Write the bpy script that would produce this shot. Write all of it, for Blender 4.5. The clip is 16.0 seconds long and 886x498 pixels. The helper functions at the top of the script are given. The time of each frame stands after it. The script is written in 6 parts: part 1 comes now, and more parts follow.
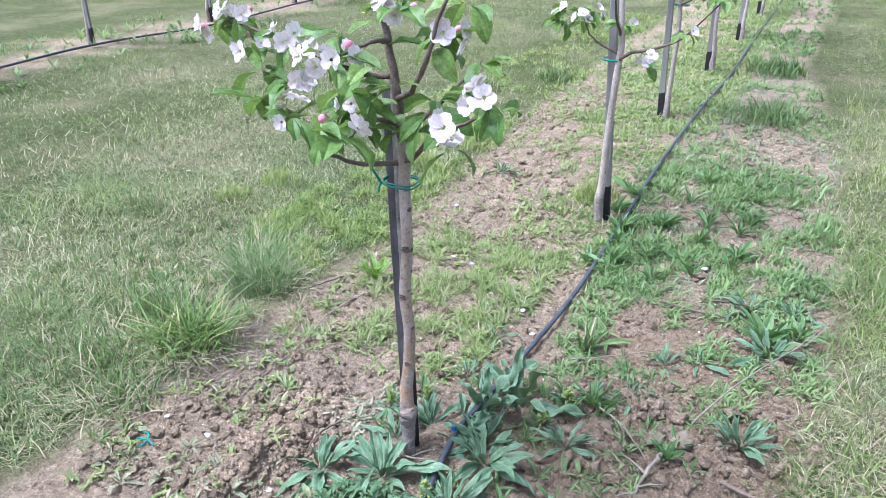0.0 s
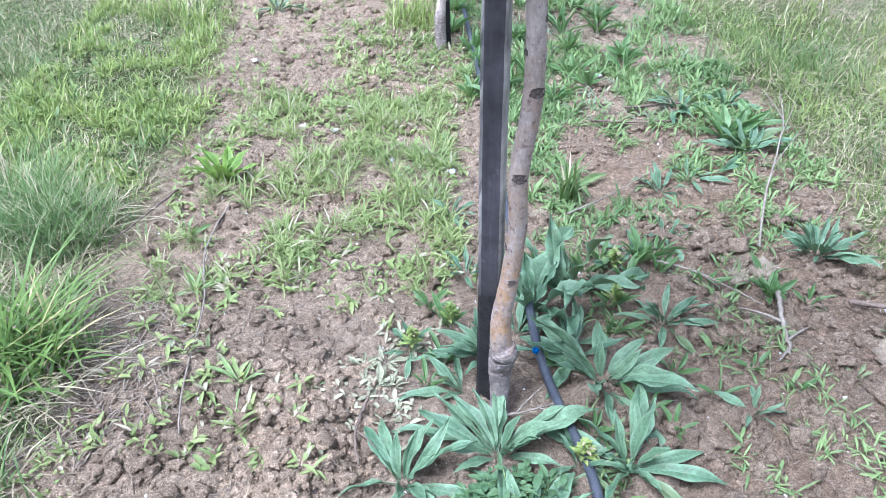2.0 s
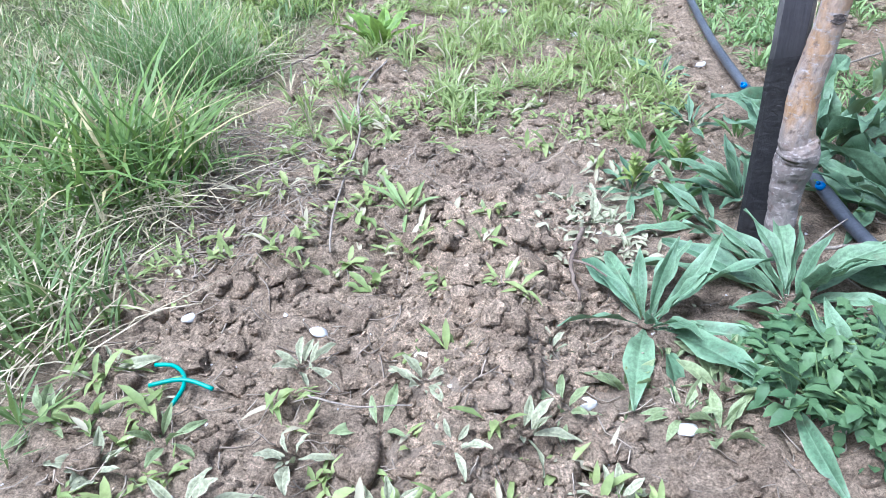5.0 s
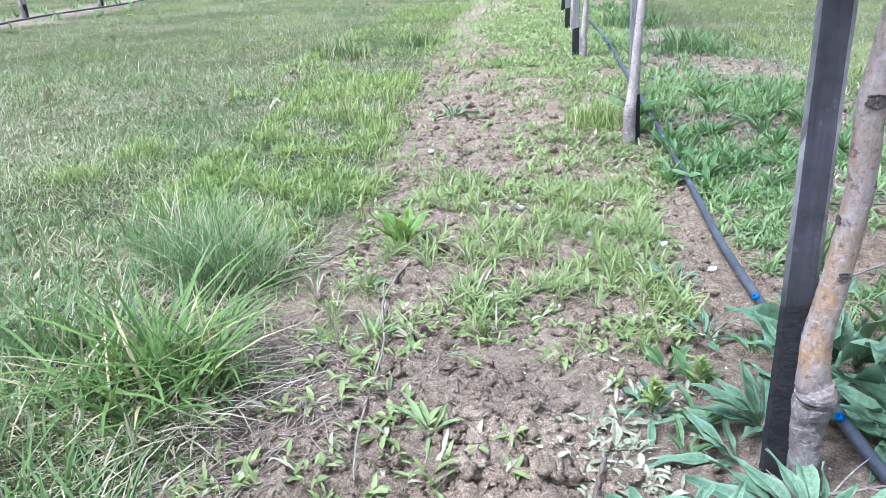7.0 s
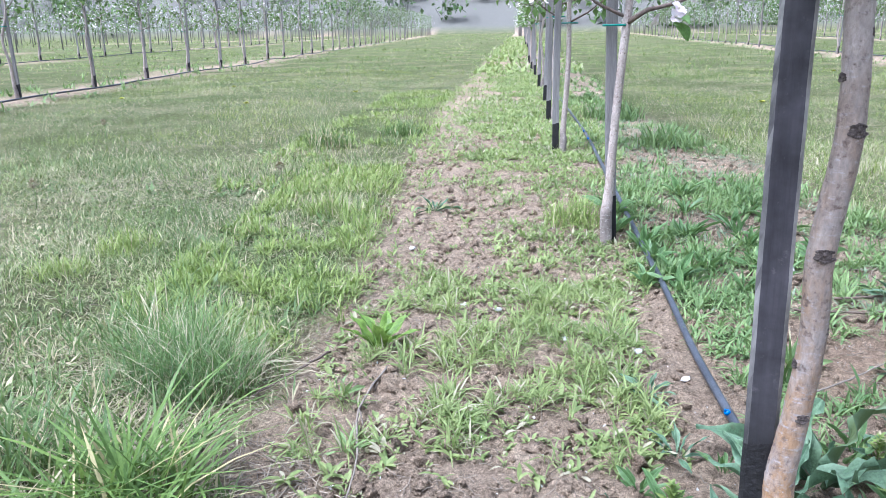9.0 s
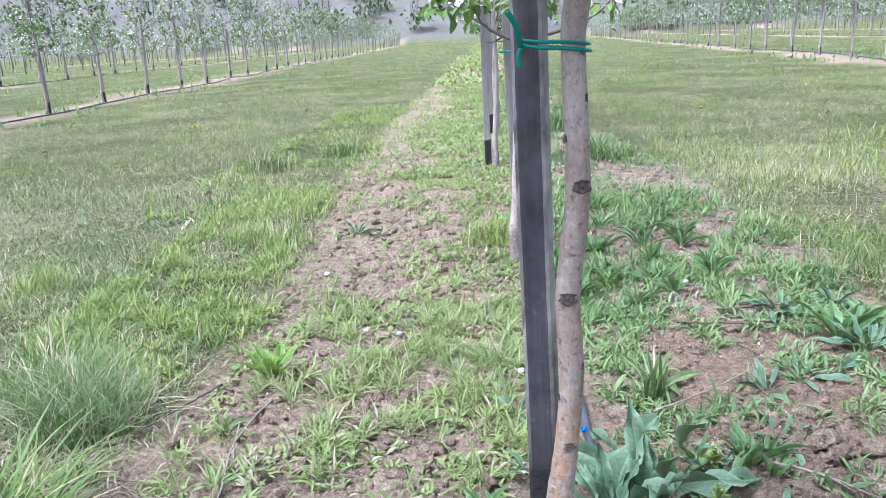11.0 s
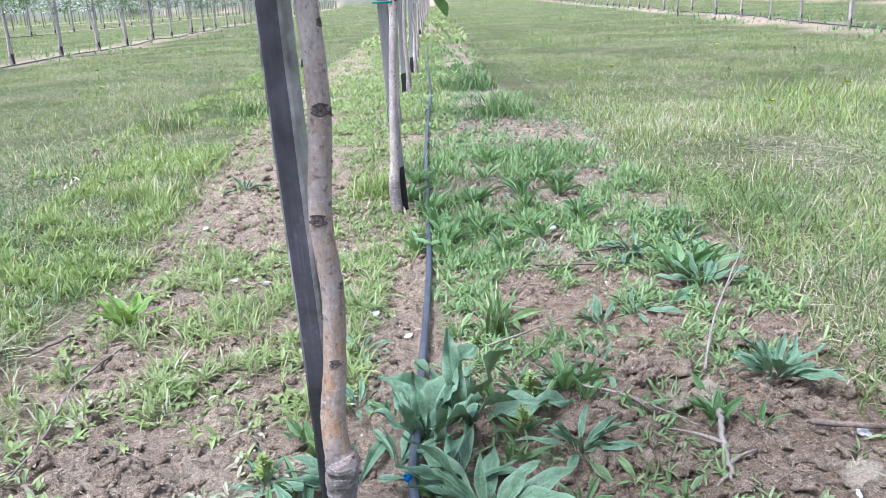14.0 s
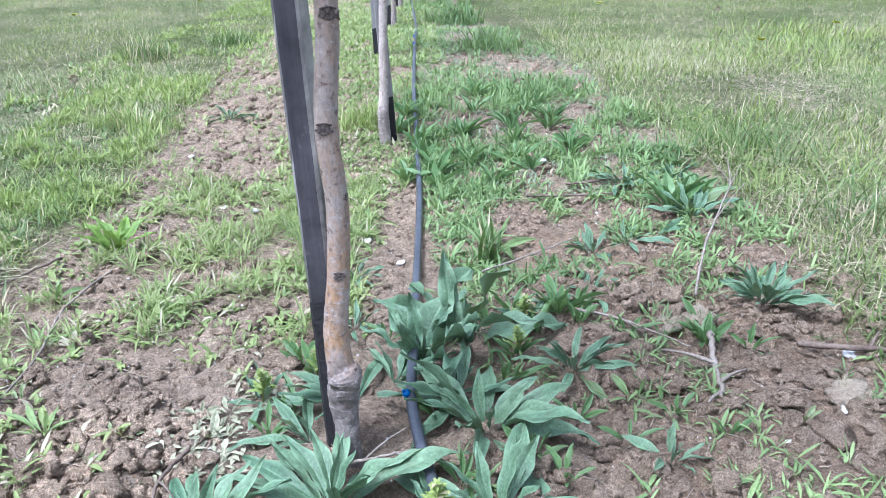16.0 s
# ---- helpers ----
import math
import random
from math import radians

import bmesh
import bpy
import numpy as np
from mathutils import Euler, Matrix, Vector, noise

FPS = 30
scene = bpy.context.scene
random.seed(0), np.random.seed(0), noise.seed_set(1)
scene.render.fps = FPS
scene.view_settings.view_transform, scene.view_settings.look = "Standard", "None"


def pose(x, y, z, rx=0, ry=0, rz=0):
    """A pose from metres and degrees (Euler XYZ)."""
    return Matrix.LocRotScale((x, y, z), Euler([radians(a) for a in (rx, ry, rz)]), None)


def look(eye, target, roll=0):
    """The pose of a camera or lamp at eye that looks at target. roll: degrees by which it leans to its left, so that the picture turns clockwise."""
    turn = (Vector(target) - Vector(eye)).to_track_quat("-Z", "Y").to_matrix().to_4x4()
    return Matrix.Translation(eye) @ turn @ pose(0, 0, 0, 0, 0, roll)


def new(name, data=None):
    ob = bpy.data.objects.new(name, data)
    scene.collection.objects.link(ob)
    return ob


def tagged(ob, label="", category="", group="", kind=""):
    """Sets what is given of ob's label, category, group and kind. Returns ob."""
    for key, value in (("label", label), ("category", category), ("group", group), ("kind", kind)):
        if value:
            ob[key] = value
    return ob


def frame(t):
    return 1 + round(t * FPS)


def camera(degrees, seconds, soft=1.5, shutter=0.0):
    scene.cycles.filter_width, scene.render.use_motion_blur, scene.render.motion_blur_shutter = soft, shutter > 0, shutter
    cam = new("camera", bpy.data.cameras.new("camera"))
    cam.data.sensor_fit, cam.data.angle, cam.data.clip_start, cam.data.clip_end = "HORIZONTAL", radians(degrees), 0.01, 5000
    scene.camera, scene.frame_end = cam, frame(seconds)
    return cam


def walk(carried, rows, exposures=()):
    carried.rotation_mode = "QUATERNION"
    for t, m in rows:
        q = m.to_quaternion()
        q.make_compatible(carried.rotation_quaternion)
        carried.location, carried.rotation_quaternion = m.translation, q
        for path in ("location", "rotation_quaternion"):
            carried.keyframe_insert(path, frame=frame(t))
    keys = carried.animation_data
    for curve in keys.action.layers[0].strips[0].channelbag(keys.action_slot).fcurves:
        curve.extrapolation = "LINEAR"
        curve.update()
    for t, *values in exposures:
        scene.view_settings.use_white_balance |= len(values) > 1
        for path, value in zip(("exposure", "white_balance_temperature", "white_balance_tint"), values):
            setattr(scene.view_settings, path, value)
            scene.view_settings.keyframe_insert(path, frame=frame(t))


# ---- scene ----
cam = camera(61.3, 16.0, soft=0.6)
PATH = [
    (0, (0.669, -1.105, 1.08), (-0.169, 0.497, 0.223), -0.8),
    (0.5, (0.389, -1.077, 1.05), (-0.066, 0.61, 0.079), -1.1),
    (1, (0.183, -1.028, 1.037), (-0.269, 0.595, -0.042), -3.1),
    (1.5, (0.046, -0.906, 0.962), (-0.26, 0.704, -0.184), -0.9),
    (2, (-0.126, -0.745, 0.814), (-0.03, 0.866, -0.369), 0.4),
    (2.5, (-0.205, -0.669, 0.543), (-0.101, 0.986, -0.575), 3.2),
    (3, (-0.23, -0.664, 0.427), (-0.217, 0.968, -0.73), 2.2),
    (3.2, (-0.234, -0.662, 0.424), (-0.273, 0.988, -0.706), 0.1),
    (5.3, (-0.26, -0.664, 0.413), (-0.463, 0.995, -0.685), -2.4),
    (5.5, (-0.26, -0.664, 0.426), (-0.467, 1.022, -0.63), -2.2),
    (6, (-0.26, -0.67, 0.446), (-0.472, 1.067, -0.522), -1.7),
    (6.5, (-0.263, -0.658, 0.472), (-0.49, 1.119, -0.415), -2.2),
    (7, (-0.27, -0.65, 0.5), (-0.507, 1.187, -0.253), -2.0),
    (7.5, (-0.271, -0.651, 0.514), (-0.5, 1.222, -0.151), -1.2),
    (8, (-0.271, -0.65, 0.529), (-0.501, 1.242, -0.078), -1.4),
    (8.2, (-0.267, -0.647, 0.537), (-0.489, 1.254, -0.046), -1.0),
    (10.3, (-0.194, -0.656, 0.604), (-0.35, 1.262, 0.059), -1.9),
    (10.5, (-0.16, -0.659, 0.611), (-0.311, 1.267, 0.093), -2.1),
    (11, (-0.059, -0.673, 0.612), (-0.205, 1.246, 0.066), -2.8),
    (11.5, (0.021, -0.691, 0.603), (-0.092, 1.216, 0.01), -3.2),
    (12, (0.066, -0.696, 0.593), (-0.061, 1.194, -0.049), -3.1),
    (12.5, (0.094, -0.693, 0.58), (0.009, 1.191, -0.085), -2.1),
    (13, (0.116, -0.693, 0.573), (0.063, 1.188, -0.105), -3.1),
    (13.5, (0.127, -0.694, 0.568), (0.116, 1.194, -0.092), -3.3),
    (14, (0.125, -0.709, 0.572), (0.125, 1.186, -0.067), -2.6),
    (14.5, (0.124, -0.715, 0.561), (0.155, 1.162, -0.128), -1.4),
    (15, (0.121, -0.71, 0.548), (0.211, 1.146, -0.192), 0.3),
    (15.5, (0.117, -0.714, 0.544), (0.205, 1.132, -0.22), -0.5),
    (16, (0.097, -0.717, 0.544), (0.147, 1.122, -0.24), -1.3),
]
walk(cam, [(t, look(eye, target, roll)) for t, eye, target, roll in PATH], exposures=((0.0, 1.75, 5260, 15), (1.2, 1.79, 5210, 15), (2.0, 1.87, 5100, 15), (3.0, 1.89, 5070, 14), (7.0, 1.84, 5050, 13), (8.2, 1.81, 5110, 14), (10.3, 1.77, 5270, 17), (14.5, 1.78, 5230, 15), (16.0, 1.81, 5130, 15)))

# ---- light ----
world = bpy.data.worlds.new("overcast_sky")
scene.world = world
world.use_nodes = True
wn, wl = world.node_tree.nodes, world.node_tree.links
sky = wn.new("ShaderNodeTexSky")
sky.sky_type, sky.sun_disc = "NISHITA", False
sky.sun_elevation, sky.sun_rotation = radians(65), radians(236)
sky.air_density, sky.dust_density, sky.ozone_density = 1.0, 4.0, 1.0
pale = wn.new("ShaderNodeHueSaturation")
pale.inputs["Saturation"].default_value = 0.45
wl.new(sky.outputs[0], pale.inputs["Color"])
wl.new(pale.outputs[0], wn["Background"].inputs["Color"])
wn["Background"].inputs["Strength"].default_value = 0.098

sun = new("sun", bpy.data.lights.new("sun", "SUN"))
sun.data.energy, sun.data.angle, sun.data.color = 2.2, radians(28), (1.0, 0.985, 0.96)
sun.matrix_world = look((-3.0, -2.0, 7.7), (0, 0, 0))


# ---- materials ----
def nodes_of(name):
    m = bpy.data.materials.new(name)
    m.use_nodes = True
    return m, m.node_tree.nodes, m.node_tree.links, m.node_tree.nodes["Principled BSDF"]


def mixed(n, l, fac, a, b, how="MIX"):
    x = n.new("ShaderNodeMix")
    x.data_type, x.blend_type = "RGBA", how
    for sock, v in ((x.inputs[0], fac), (x.inputs[6], a), (x.inputs[7], b)):
        if isinstance(v, (int, float)):
            sock.default_value = v
        elif isinstance(v, tuple):
            sock.default_value = (*v, 1)
        else:
            l.new(v, sock)
    return x.outputs[2]


def noise_of(n, l, coord, scale, detail=4, rough=0.55, lo=0.3, hi=0.7):
    t = n.new("ShaderNodeTexNoise")
    t.inputs["Scale"].default_value, t.inputs["Detail"].default_value, t.inputs["Roughness"].default_value = scale, detail, rough
    l.new(coord, t.inputs["Vector"])
    r = n.new("ShaderNodeMapRange")
    r.inputs["From Min"].default_value, r.inputs["From Max"].default_value = lo, hi
    l.new(t.outputs["Fac"], r.inputs["Value"])
    return r.outputs[0]


def bumped(n, l, bsdf, height, strength, distance):
    b = n.new("ShaderNodeBump")
    b.inputs["Strength"].default_value, b.inputs["Distance"].default_value = strength, distance
    l.new(height, b.inputs["Height"])
    l.new(b.outputs[0], bsdf.inputs["Normal"])


def plain(name, a, b, scale=30, fine=200, rough=0.8, bump=0.4, stretch=(1, 1, 1), fleck=(0.5, 1.15)):
    """Two colours mixed by broad noise, with fine value variation and relief."""
    m, n, l, bsdf = nodes_of(name)
    tc, mp = n.new("ShaderNodeTexCoord"), n.new("ShaderNodeMapping")
    mp.inputs["Scale"].default_value = stretch
    l.new(tc.outputs["Object"], mp.inputs["Vector"])
    broad, small = noise_of(n, l, mp.outputs[0], scale), noise_of(n, l, mp.outputs[0], fine, 6, 0.65)
    c = mixed(n, l, broad, a, b)
    v = n.new("ShaderNodeMapRange")
    v.inputs["To Min"].default_value, v.inputs["To Max"].default_value = fleck
    l.new(small, v.inputs["Value"])
    c = mixed(n, l, 1.0, c, v.outputs[0], "MULTIPLY")
    l.new(c, bsdf.inputs["Base Color"])
    bsdf.inputs["Roughness"].default_value = rough
    bsdf.inputs["Specular IOR Level"].default_value = 0.3
    bumped(n, l, bsdf, small, bump, 0.004)
    return m


def scaled(n, l, value, lo, hi):
    r = n.new("ShaderNodeMapRange")
    r.inputs["To Min"].default_value, r.inputs["To Max"].default_value = lo, hi
    l.new(value, r.inputs["Value"])
    return r.outputs[0]


def added(n, l, a, k, b):
    m = n.new("ShaderNodeMath")
    m.operation = "MULTIPLY_ADD"
    l.new(a, m.inputs[0])
    m.inputs[1].default_value = k
    l.new(b, m.inputs[2])
    return m.outputs[0]


def leafy(name, a, b, dry=(0.30, 0.25, 0.13), dry_part=0.0, rough=0.55, through_part=0.3, patch=3.0, by_object=False, spots=0.0, ribs=False):
    """Leaf or blade: colour from a to b leaf by leaf and patch by patch, a share of dry ones, some light let through."""
    m, n, l, bsdf = nodes_of(name)
    g, tc = n.new("ShaderNodeNewGeometry"), n.new("ShaderNodeTexCoord")
    if by_object:
        rnd = n.new("ShaderNodeObjectInfo").outputs["Random"]
    else:
        rnd = g.outputs["Random Per Island"]
    area = noise_of(n, l, g.outputs["Position"], patch, 3, 0.5, 0.35, 0.65)
    half = n.new("ShaderNodeMath")
    half.operation = "MULTIPLY_ADD"
    l.new(rnd, half.inputs[0])
    half.inputs[1].default_value = 0.6
    part_area = n.new("ShaderNodeMath")
    part_area.operation = "MULTIPLY"
    l.new(area, part_area.inputs[0])
    part_area.inputs[1].default_value = 0.4
    l.new(part_area.outputs[0], half.inputs[2])
    c = mixed(n, l, half.outputs[0], a, b)
    grain = noise_of(n, l, tc.outputs["Object"], 170, 4, 0.6)
    v = n.new("ShaderNodeMapRange")
    v.inputs["To Min"].default_value, v.inputs["To Max"].default_value = 0.78, 1.15
    l.new(grain, v.inputs["Value"])
    c = mixed(n, l, 1.0, c, v.outputs[0], "MULTIPLY")
    if by_object:
        c = mixed(n, l, 1.0, c, scaled(n, l, noise_of(n, l, tc.outputs["Object"], 330, 3, 0.6, 0.35, 0.65), 0.74, 1.18), "MULTIPLY")
        c = mixed(n, l, 1.0, c, scaled(n, l, noise_of(n, l, tc.outputs["Object"], 38, 3, 0.6), 0.80, 1.14), "MULTIPLY")
    if dry_part:
        w = n.new("ShaderNodeTexWhiteNoise")
        w.noise_dimensions = "1D"
        l.new(rnd, w.inputs["W"])
        less = n.new("ShaderNodeMath")
        less.operation = "LESS_THAN"
        l.new(w.outputs["Value"], less.inputs[0])
        share = noise_of(n, l, g.outputs["Position"], 1.3, 4, 0.6, 0.38, 0.68)
        l.new(scaled(n, l, share, 0.25 * dry_part, min(0.85, 2.4 * dry_part)), less.inputs[1])
        c = mixed(n, l, less.outputs[0], c, dry)
    if spots:
        s = noise_of(n, l, tc.outputs["Object"], 45, 3, 0.6, 0.62, 0.72)
        k = n.new("ShaderNodeMath")
        k.operation = "MULTIPLY"
        l.new(s, k.inputs[0])
        k.inputs[1].default_value = spots
        c = mixed(n, l, k.outputs[0], c, (0.10, 0.085, 0.05))
    if ribs:
        line = n.new("ShaderNodeVertexColor")
        line.layer_name = "rib"
        c = mixed(n, l, line.outputs["Color"], c, tuple(min(1, 1.25 * q + 0.02) for q in b))
    l.new(c, bsdf.inputs["Base Color"])
    bsdf.inputs["Roughness"].default_value = rough
    bsdf.inputs["Specular IOR Level"].default_value = 0.35
    bumped(n, l, bsdf, grain, 0.25, 0.002)
    tr, mx = n.new("ShaderNodeBsdfTranslucent"), n.new("ShaderNodeMixShader")
    l.new(mixed(n, l, 0.3, c, (0.30, 0.40, 0.08), "MIX"), tr.inputs["Color"])
    mx.inputs[0].default_value = through_part
    l.new(bsdf.outputs[0], mx.inputs[1])
    l.new(tr.outputs[0], mx.inputs[2])
    l.new(mx.outputs[0], n["Material Output"].inputs["Surface"])
    return m


def soil_material(loose=False, name="soil_and_turf", gain=1.0):
    """Dry crumbly earth; under the grass a mat of dead stalks, on the slope a woodland floor."""
    m, n, l, bsdf = nodes_of(name)
    g = n.new("ShaderNodeNewGeometry")
    pos = g.outputs["Position"]
    big, mid = noise_of(n, l, pos, 2.6, 4, 0.5), noise_of(n, l, pos, 26, 8, 0.72)
    fine, relief = noise_of(n, l, pos, 230, 6, 0.75, 0.28, 0.72), noise_of(n, l, pos, 75, 9, 0.74, 0.2, 0.8)
    earth = mixed(n, l, mid, (0.250, 0.180, 0.118), (0.600, 0.465, 0.328))
    earth = mixed(n, l, scaled(n, l, big, 0, 0.5), earth, (0.310, 0.242, 0.180))
    earth = mixed(n, l, 1.0, earth, scaled(n, l, fine, 0.50, 1.42), "MULTIPLY")
    earth = mixed(n, l, 1.0, earth, scaled(n, l, noise_of(n, l, pos, 95, 4, 0.6, 0.36, 0.64), 0.72, 1.18), "MULTIPLY")
    earth = mixed(n, l, 1.0, earth, scaled(n, l, noise_of(n, l, pos, 520, 4, 0.7, 0.34, 0.66), 0.48, 1.42), "MULTIPLY")
    height = added(n, l, fine, 0.9 if loose else 0.6, relief)
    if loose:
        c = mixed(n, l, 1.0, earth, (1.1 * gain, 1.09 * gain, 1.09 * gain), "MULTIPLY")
    else:
        dead = noise_of(n, l, pos, 130, 3, 0.6)
        thatch = mixed(n, l, mid, (0.045, 0.066, 0.022), (0.165, 0.175, 0.070))
        straw = mixed(n, l, dead, (0.15, 0.130, 0.070), (0.36, 0.32, 0.185))
        thatch = mixed(n, l, scaled(n, l, noise_of(n, l, pos, 1.3, 5, 0.65, 0.46, 0.70), 0.0, 0.7), thatch, straw)
        thatch = mixed(n, l, 1.0, thatch, scaled(n, l, dead, 0.5, 1.25), "MULTIPLY")
        wood_floor = mixed(n, l, mid, (0.100, 0.097, 0.084), (0.175, 0.168, 0.146))
        cover = n.new("ShaderNodeVertexColor")
        cover.layer_name = "cover"
        sep = n.new("ShaderNodeSeparateColor")
        l.new(cover.outputs["Color"], sep.inputs[0])
        earth = mixed(n, l, scaled(n, l, sep.outputs["Blue"], 0, 0.5), earth, mixed(n, l, 1.0, earth, (0.62, 0.54, 0.49), "MULTIPLY"))
        dust = mixed(n, l, mid, (0.28, 0.224, 0.172), (0.56, 0.465, 0.37))
        earth = mixed(n, l, cover.outputs["Alpha"], earth, dust)
        c = mixed(n, l, sep.outputs["Red"], thatch, earth)
        c = mixed(n, l, sep.outputs["Green"], c, wood_floor)
    l.new(c, bsdf.inputs["Base Color"])
    bsdf.inputs["Roughness"].default_value = 0.95
    bsdf.inputs["Specular IOR Level"].default_value = 0.12
    bumped(n, l, bsdf, height, 0.9, 0.014 if loose else 0.012)
    return m


def bark_material(lichen=1.0, pale=1.0):
    m, n, l, bsdf = nodes_of("apple_bark")
    tc, mp = n.new("ShaderNodeTexCoord"), n.new("ShaderNodeMapping")
    mp.inputs["Scale"].default_value = (1, 1, 0.45)
    l.new(tc.outputs["Object"], mp.inputs["Vector"])
    broad, fine, streak = noise_of(n, l, mp.outputs[0], 35), noise_of(n, l, mp.outputs[0], 260, 5, 0.7), noise_of(n, l, tc.outputs["Object"], 120, 4, 0.6, 0.56, 0.70)
    c = mixed(n, l, broad, (0.265, 0.216, 0.185), (0.465, 0.400, 0.352))
    sep = n.new("ShaderNodeSeparateXYZ")
    l.new(tc.outputs["Object"], sep.inputs[0])
    band = n.new("ShaderNodeMapRange")
    band.inputs["From Min"].default_value, band.inputs["From Max"].default_value = 0.60, 0.12
    l.new(sep.outputs["Z"], band.inputs["Value"])
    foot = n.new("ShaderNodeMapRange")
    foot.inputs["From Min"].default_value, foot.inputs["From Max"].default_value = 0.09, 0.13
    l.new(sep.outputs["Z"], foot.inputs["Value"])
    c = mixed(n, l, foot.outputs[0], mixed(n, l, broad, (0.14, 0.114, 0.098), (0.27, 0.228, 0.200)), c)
    rust = noise_of(n, l, mp.outputs[0], 55, 4, 0.6, 0.36, 0.58)
    k = n.new("ShaderNodeMath")
    k.operation = "MULTIPLY"
    l.new(band.outputs[0], k.inputs[0])
    l.new(rust, k.inputs[1])
    k2 = n.new("ShaderNodeMath")
    k2.operation = "MULTIPLY"
    l.new(k.outputs[0], k2.inputs[0])
    l.new(foot.outputs[0], k2.inputs[1])
    k3 = n.new("ShaderNodeMath")
    k3.operation = "MULTIPLY"
    l.new(k2.outputs[0], k3.inputs[0])
    k3.inputs[1].default_value = lichen
    c = mixed(n, l, k3.outputs[0], c, (0.37, 0.215, 0.10))
    flat = n.new("ShaderNodeMapping")
    flat.inputs["Scale"].default_value = (1, 1, 2.6)
    l.new(tc.outputs["Object"], flat.inputs["Vector"])
    c = mixed(n, l, noise_of(n, l, flat.outputs[0], 95, 5, 0.65, 0.55, 0.66), c, (0.42, 0.365, 0.335))
    c = mixed(n, l, streak, c, (0.15, 0.105, 0.085))
    v = n.new("ShaderNodeMapRange")
    v.inputs["To Min"].default_value, v.inputs["To Max"].default_value = 0.68 * pale, 1.15 * pale
    l.new(fine, v.inputs["Value"])
    c = mixed(n, l, 1.0, c, v.outputs[0], "MULTIPLY")
    l.new(c, bsdf.inputs["Base Color"])
    bsdf.inputs["Roughness"].default_value = 0.75
    bumped(n, l, bsdf, fine, 0.55, 0.003)
    return m


def stake_material(tar=0.2):
    m, n, l, bsdf = nodes_of("weathered_wood")
    tc, mp = n.new("ShaderNodeTexCoord"), n.new("ShaderNodeMapping")
    mp.inputs["Scale"].default_value = (1, 1, 0.05)
    l.new(tc.outputs["Object"], mp.inputs["Vector"])
    grain, broad, blot = noise_of(n, l, mp.outputs[0], 330, 5, 0.65), noise_of(n, l, mp.outputs[0], 60), noise_of(n, l, tc.outputs["Object"], 25, 4, 0.6)
    c = mixed(n, l, broad, (0.024, 0.022, 0.027), (0.085, 0.078, 0.087))
    worn = noise_of(n, l, tc.outputs["Object"], 70, 6, 0.7, 0.60, 0.74)
    c = mixed(n, l, scaled(n, l, worn, 0, 0.6), c, (0.20, 0.185, 0.18))
    c = mixed(n, l, scaled(n, l, grain, 0, 0.3), c, (0.062, 0.057, 0.062))
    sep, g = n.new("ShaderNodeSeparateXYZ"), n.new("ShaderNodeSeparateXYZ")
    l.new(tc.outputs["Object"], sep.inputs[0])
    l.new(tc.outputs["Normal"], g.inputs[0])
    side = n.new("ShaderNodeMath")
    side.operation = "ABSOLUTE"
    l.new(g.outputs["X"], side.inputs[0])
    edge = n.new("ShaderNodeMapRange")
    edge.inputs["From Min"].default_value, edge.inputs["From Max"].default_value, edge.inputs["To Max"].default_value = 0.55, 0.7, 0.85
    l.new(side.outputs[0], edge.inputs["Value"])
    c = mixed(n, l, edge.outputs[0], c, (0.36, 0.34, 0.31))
    band = n.new("ShaderNodeMapRange")
    band.inputs["From Min"].default_value, band.inputs["From Max"].default_value = tar + 0.10, tar - 0.01
    l.new(sep.outputs["Z"], band.inputs["Value"])
    c = mixed(n, l, band.outputs[0], c, (0.018, 0.017, 0.018))
    v = n.new("ShaderNodeMapRange")
    v.inputs["To Min"].default_value, v.inputs["To Max"].default_value = 0.42, 1.6
    l.new(blot, v.inputs["Value"])
    c = mixed(n, l, 1.0, c, v.outputs[0], "MULTIPLY")
    l.new(c, bsdf.inputs["Base Color"])
    bsdf.inputs["Roughness"].default_value = 0.7
    bumped(n, l, bsdf, grain, 0.35, 0.002)
    return m


SOIL = soil_material()
CLOD = soil_material(True, "loose_earth")
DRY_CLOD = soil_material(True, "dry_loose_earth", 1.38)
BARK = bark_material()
BARK_PALE = bark_material(0.12, 1.22)
KNOT = plain("knot_wood", (0.075, 0.055, 0.048), (0.24, 0.195, 0.17), 260, 600, 0.85, 0.8)
TWIG = plain("branch_bark", (0.10, 0.07, 0.055), (0.21, 0.16, 0.13), 60, 300, 0.7, 0.5)
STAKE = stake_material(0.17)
STAKE_PALE = plain("pale_stake_wood", (0.20, 0.188, 0.18), (0.33, 0.31, 0.295), 20, 300, 0.8, 0.5, (1, 1, 0.06), (0.7, 1.1))
TAR = plain("tarred_wood", (0.016, 0.015, 0.016), (0.03, 0.028, 0.028), 40, 200, 0.6, 0.4)
PIPE = plain("black_polyethylene", (0.035, 0.039, 0.048), (0.065, 0.071, 0.083), 30, 260, 0.36, 0.1, fleck=(0.7, 1.3))
BLUE = plain("blue_plastic", (0.0, 0.085, 0.30), (0.0, 0.12, 0.36), 60, 300, 0.4, 0.05, fleck=(0.85, 1.1))
GREEN_TIE = plain("green_tie_plastic", (0.006, 0.165, 0.130), (0.010, 0.215, 0.170), 60, 300, 0.4, 0.05, fleck=(0.85, 1.1))
STRAW = leafy("dry_straw", (0.19, 0.155, 0.095), (0.47, 0.41, 0.275), rough=0.7, through_part=0.08)
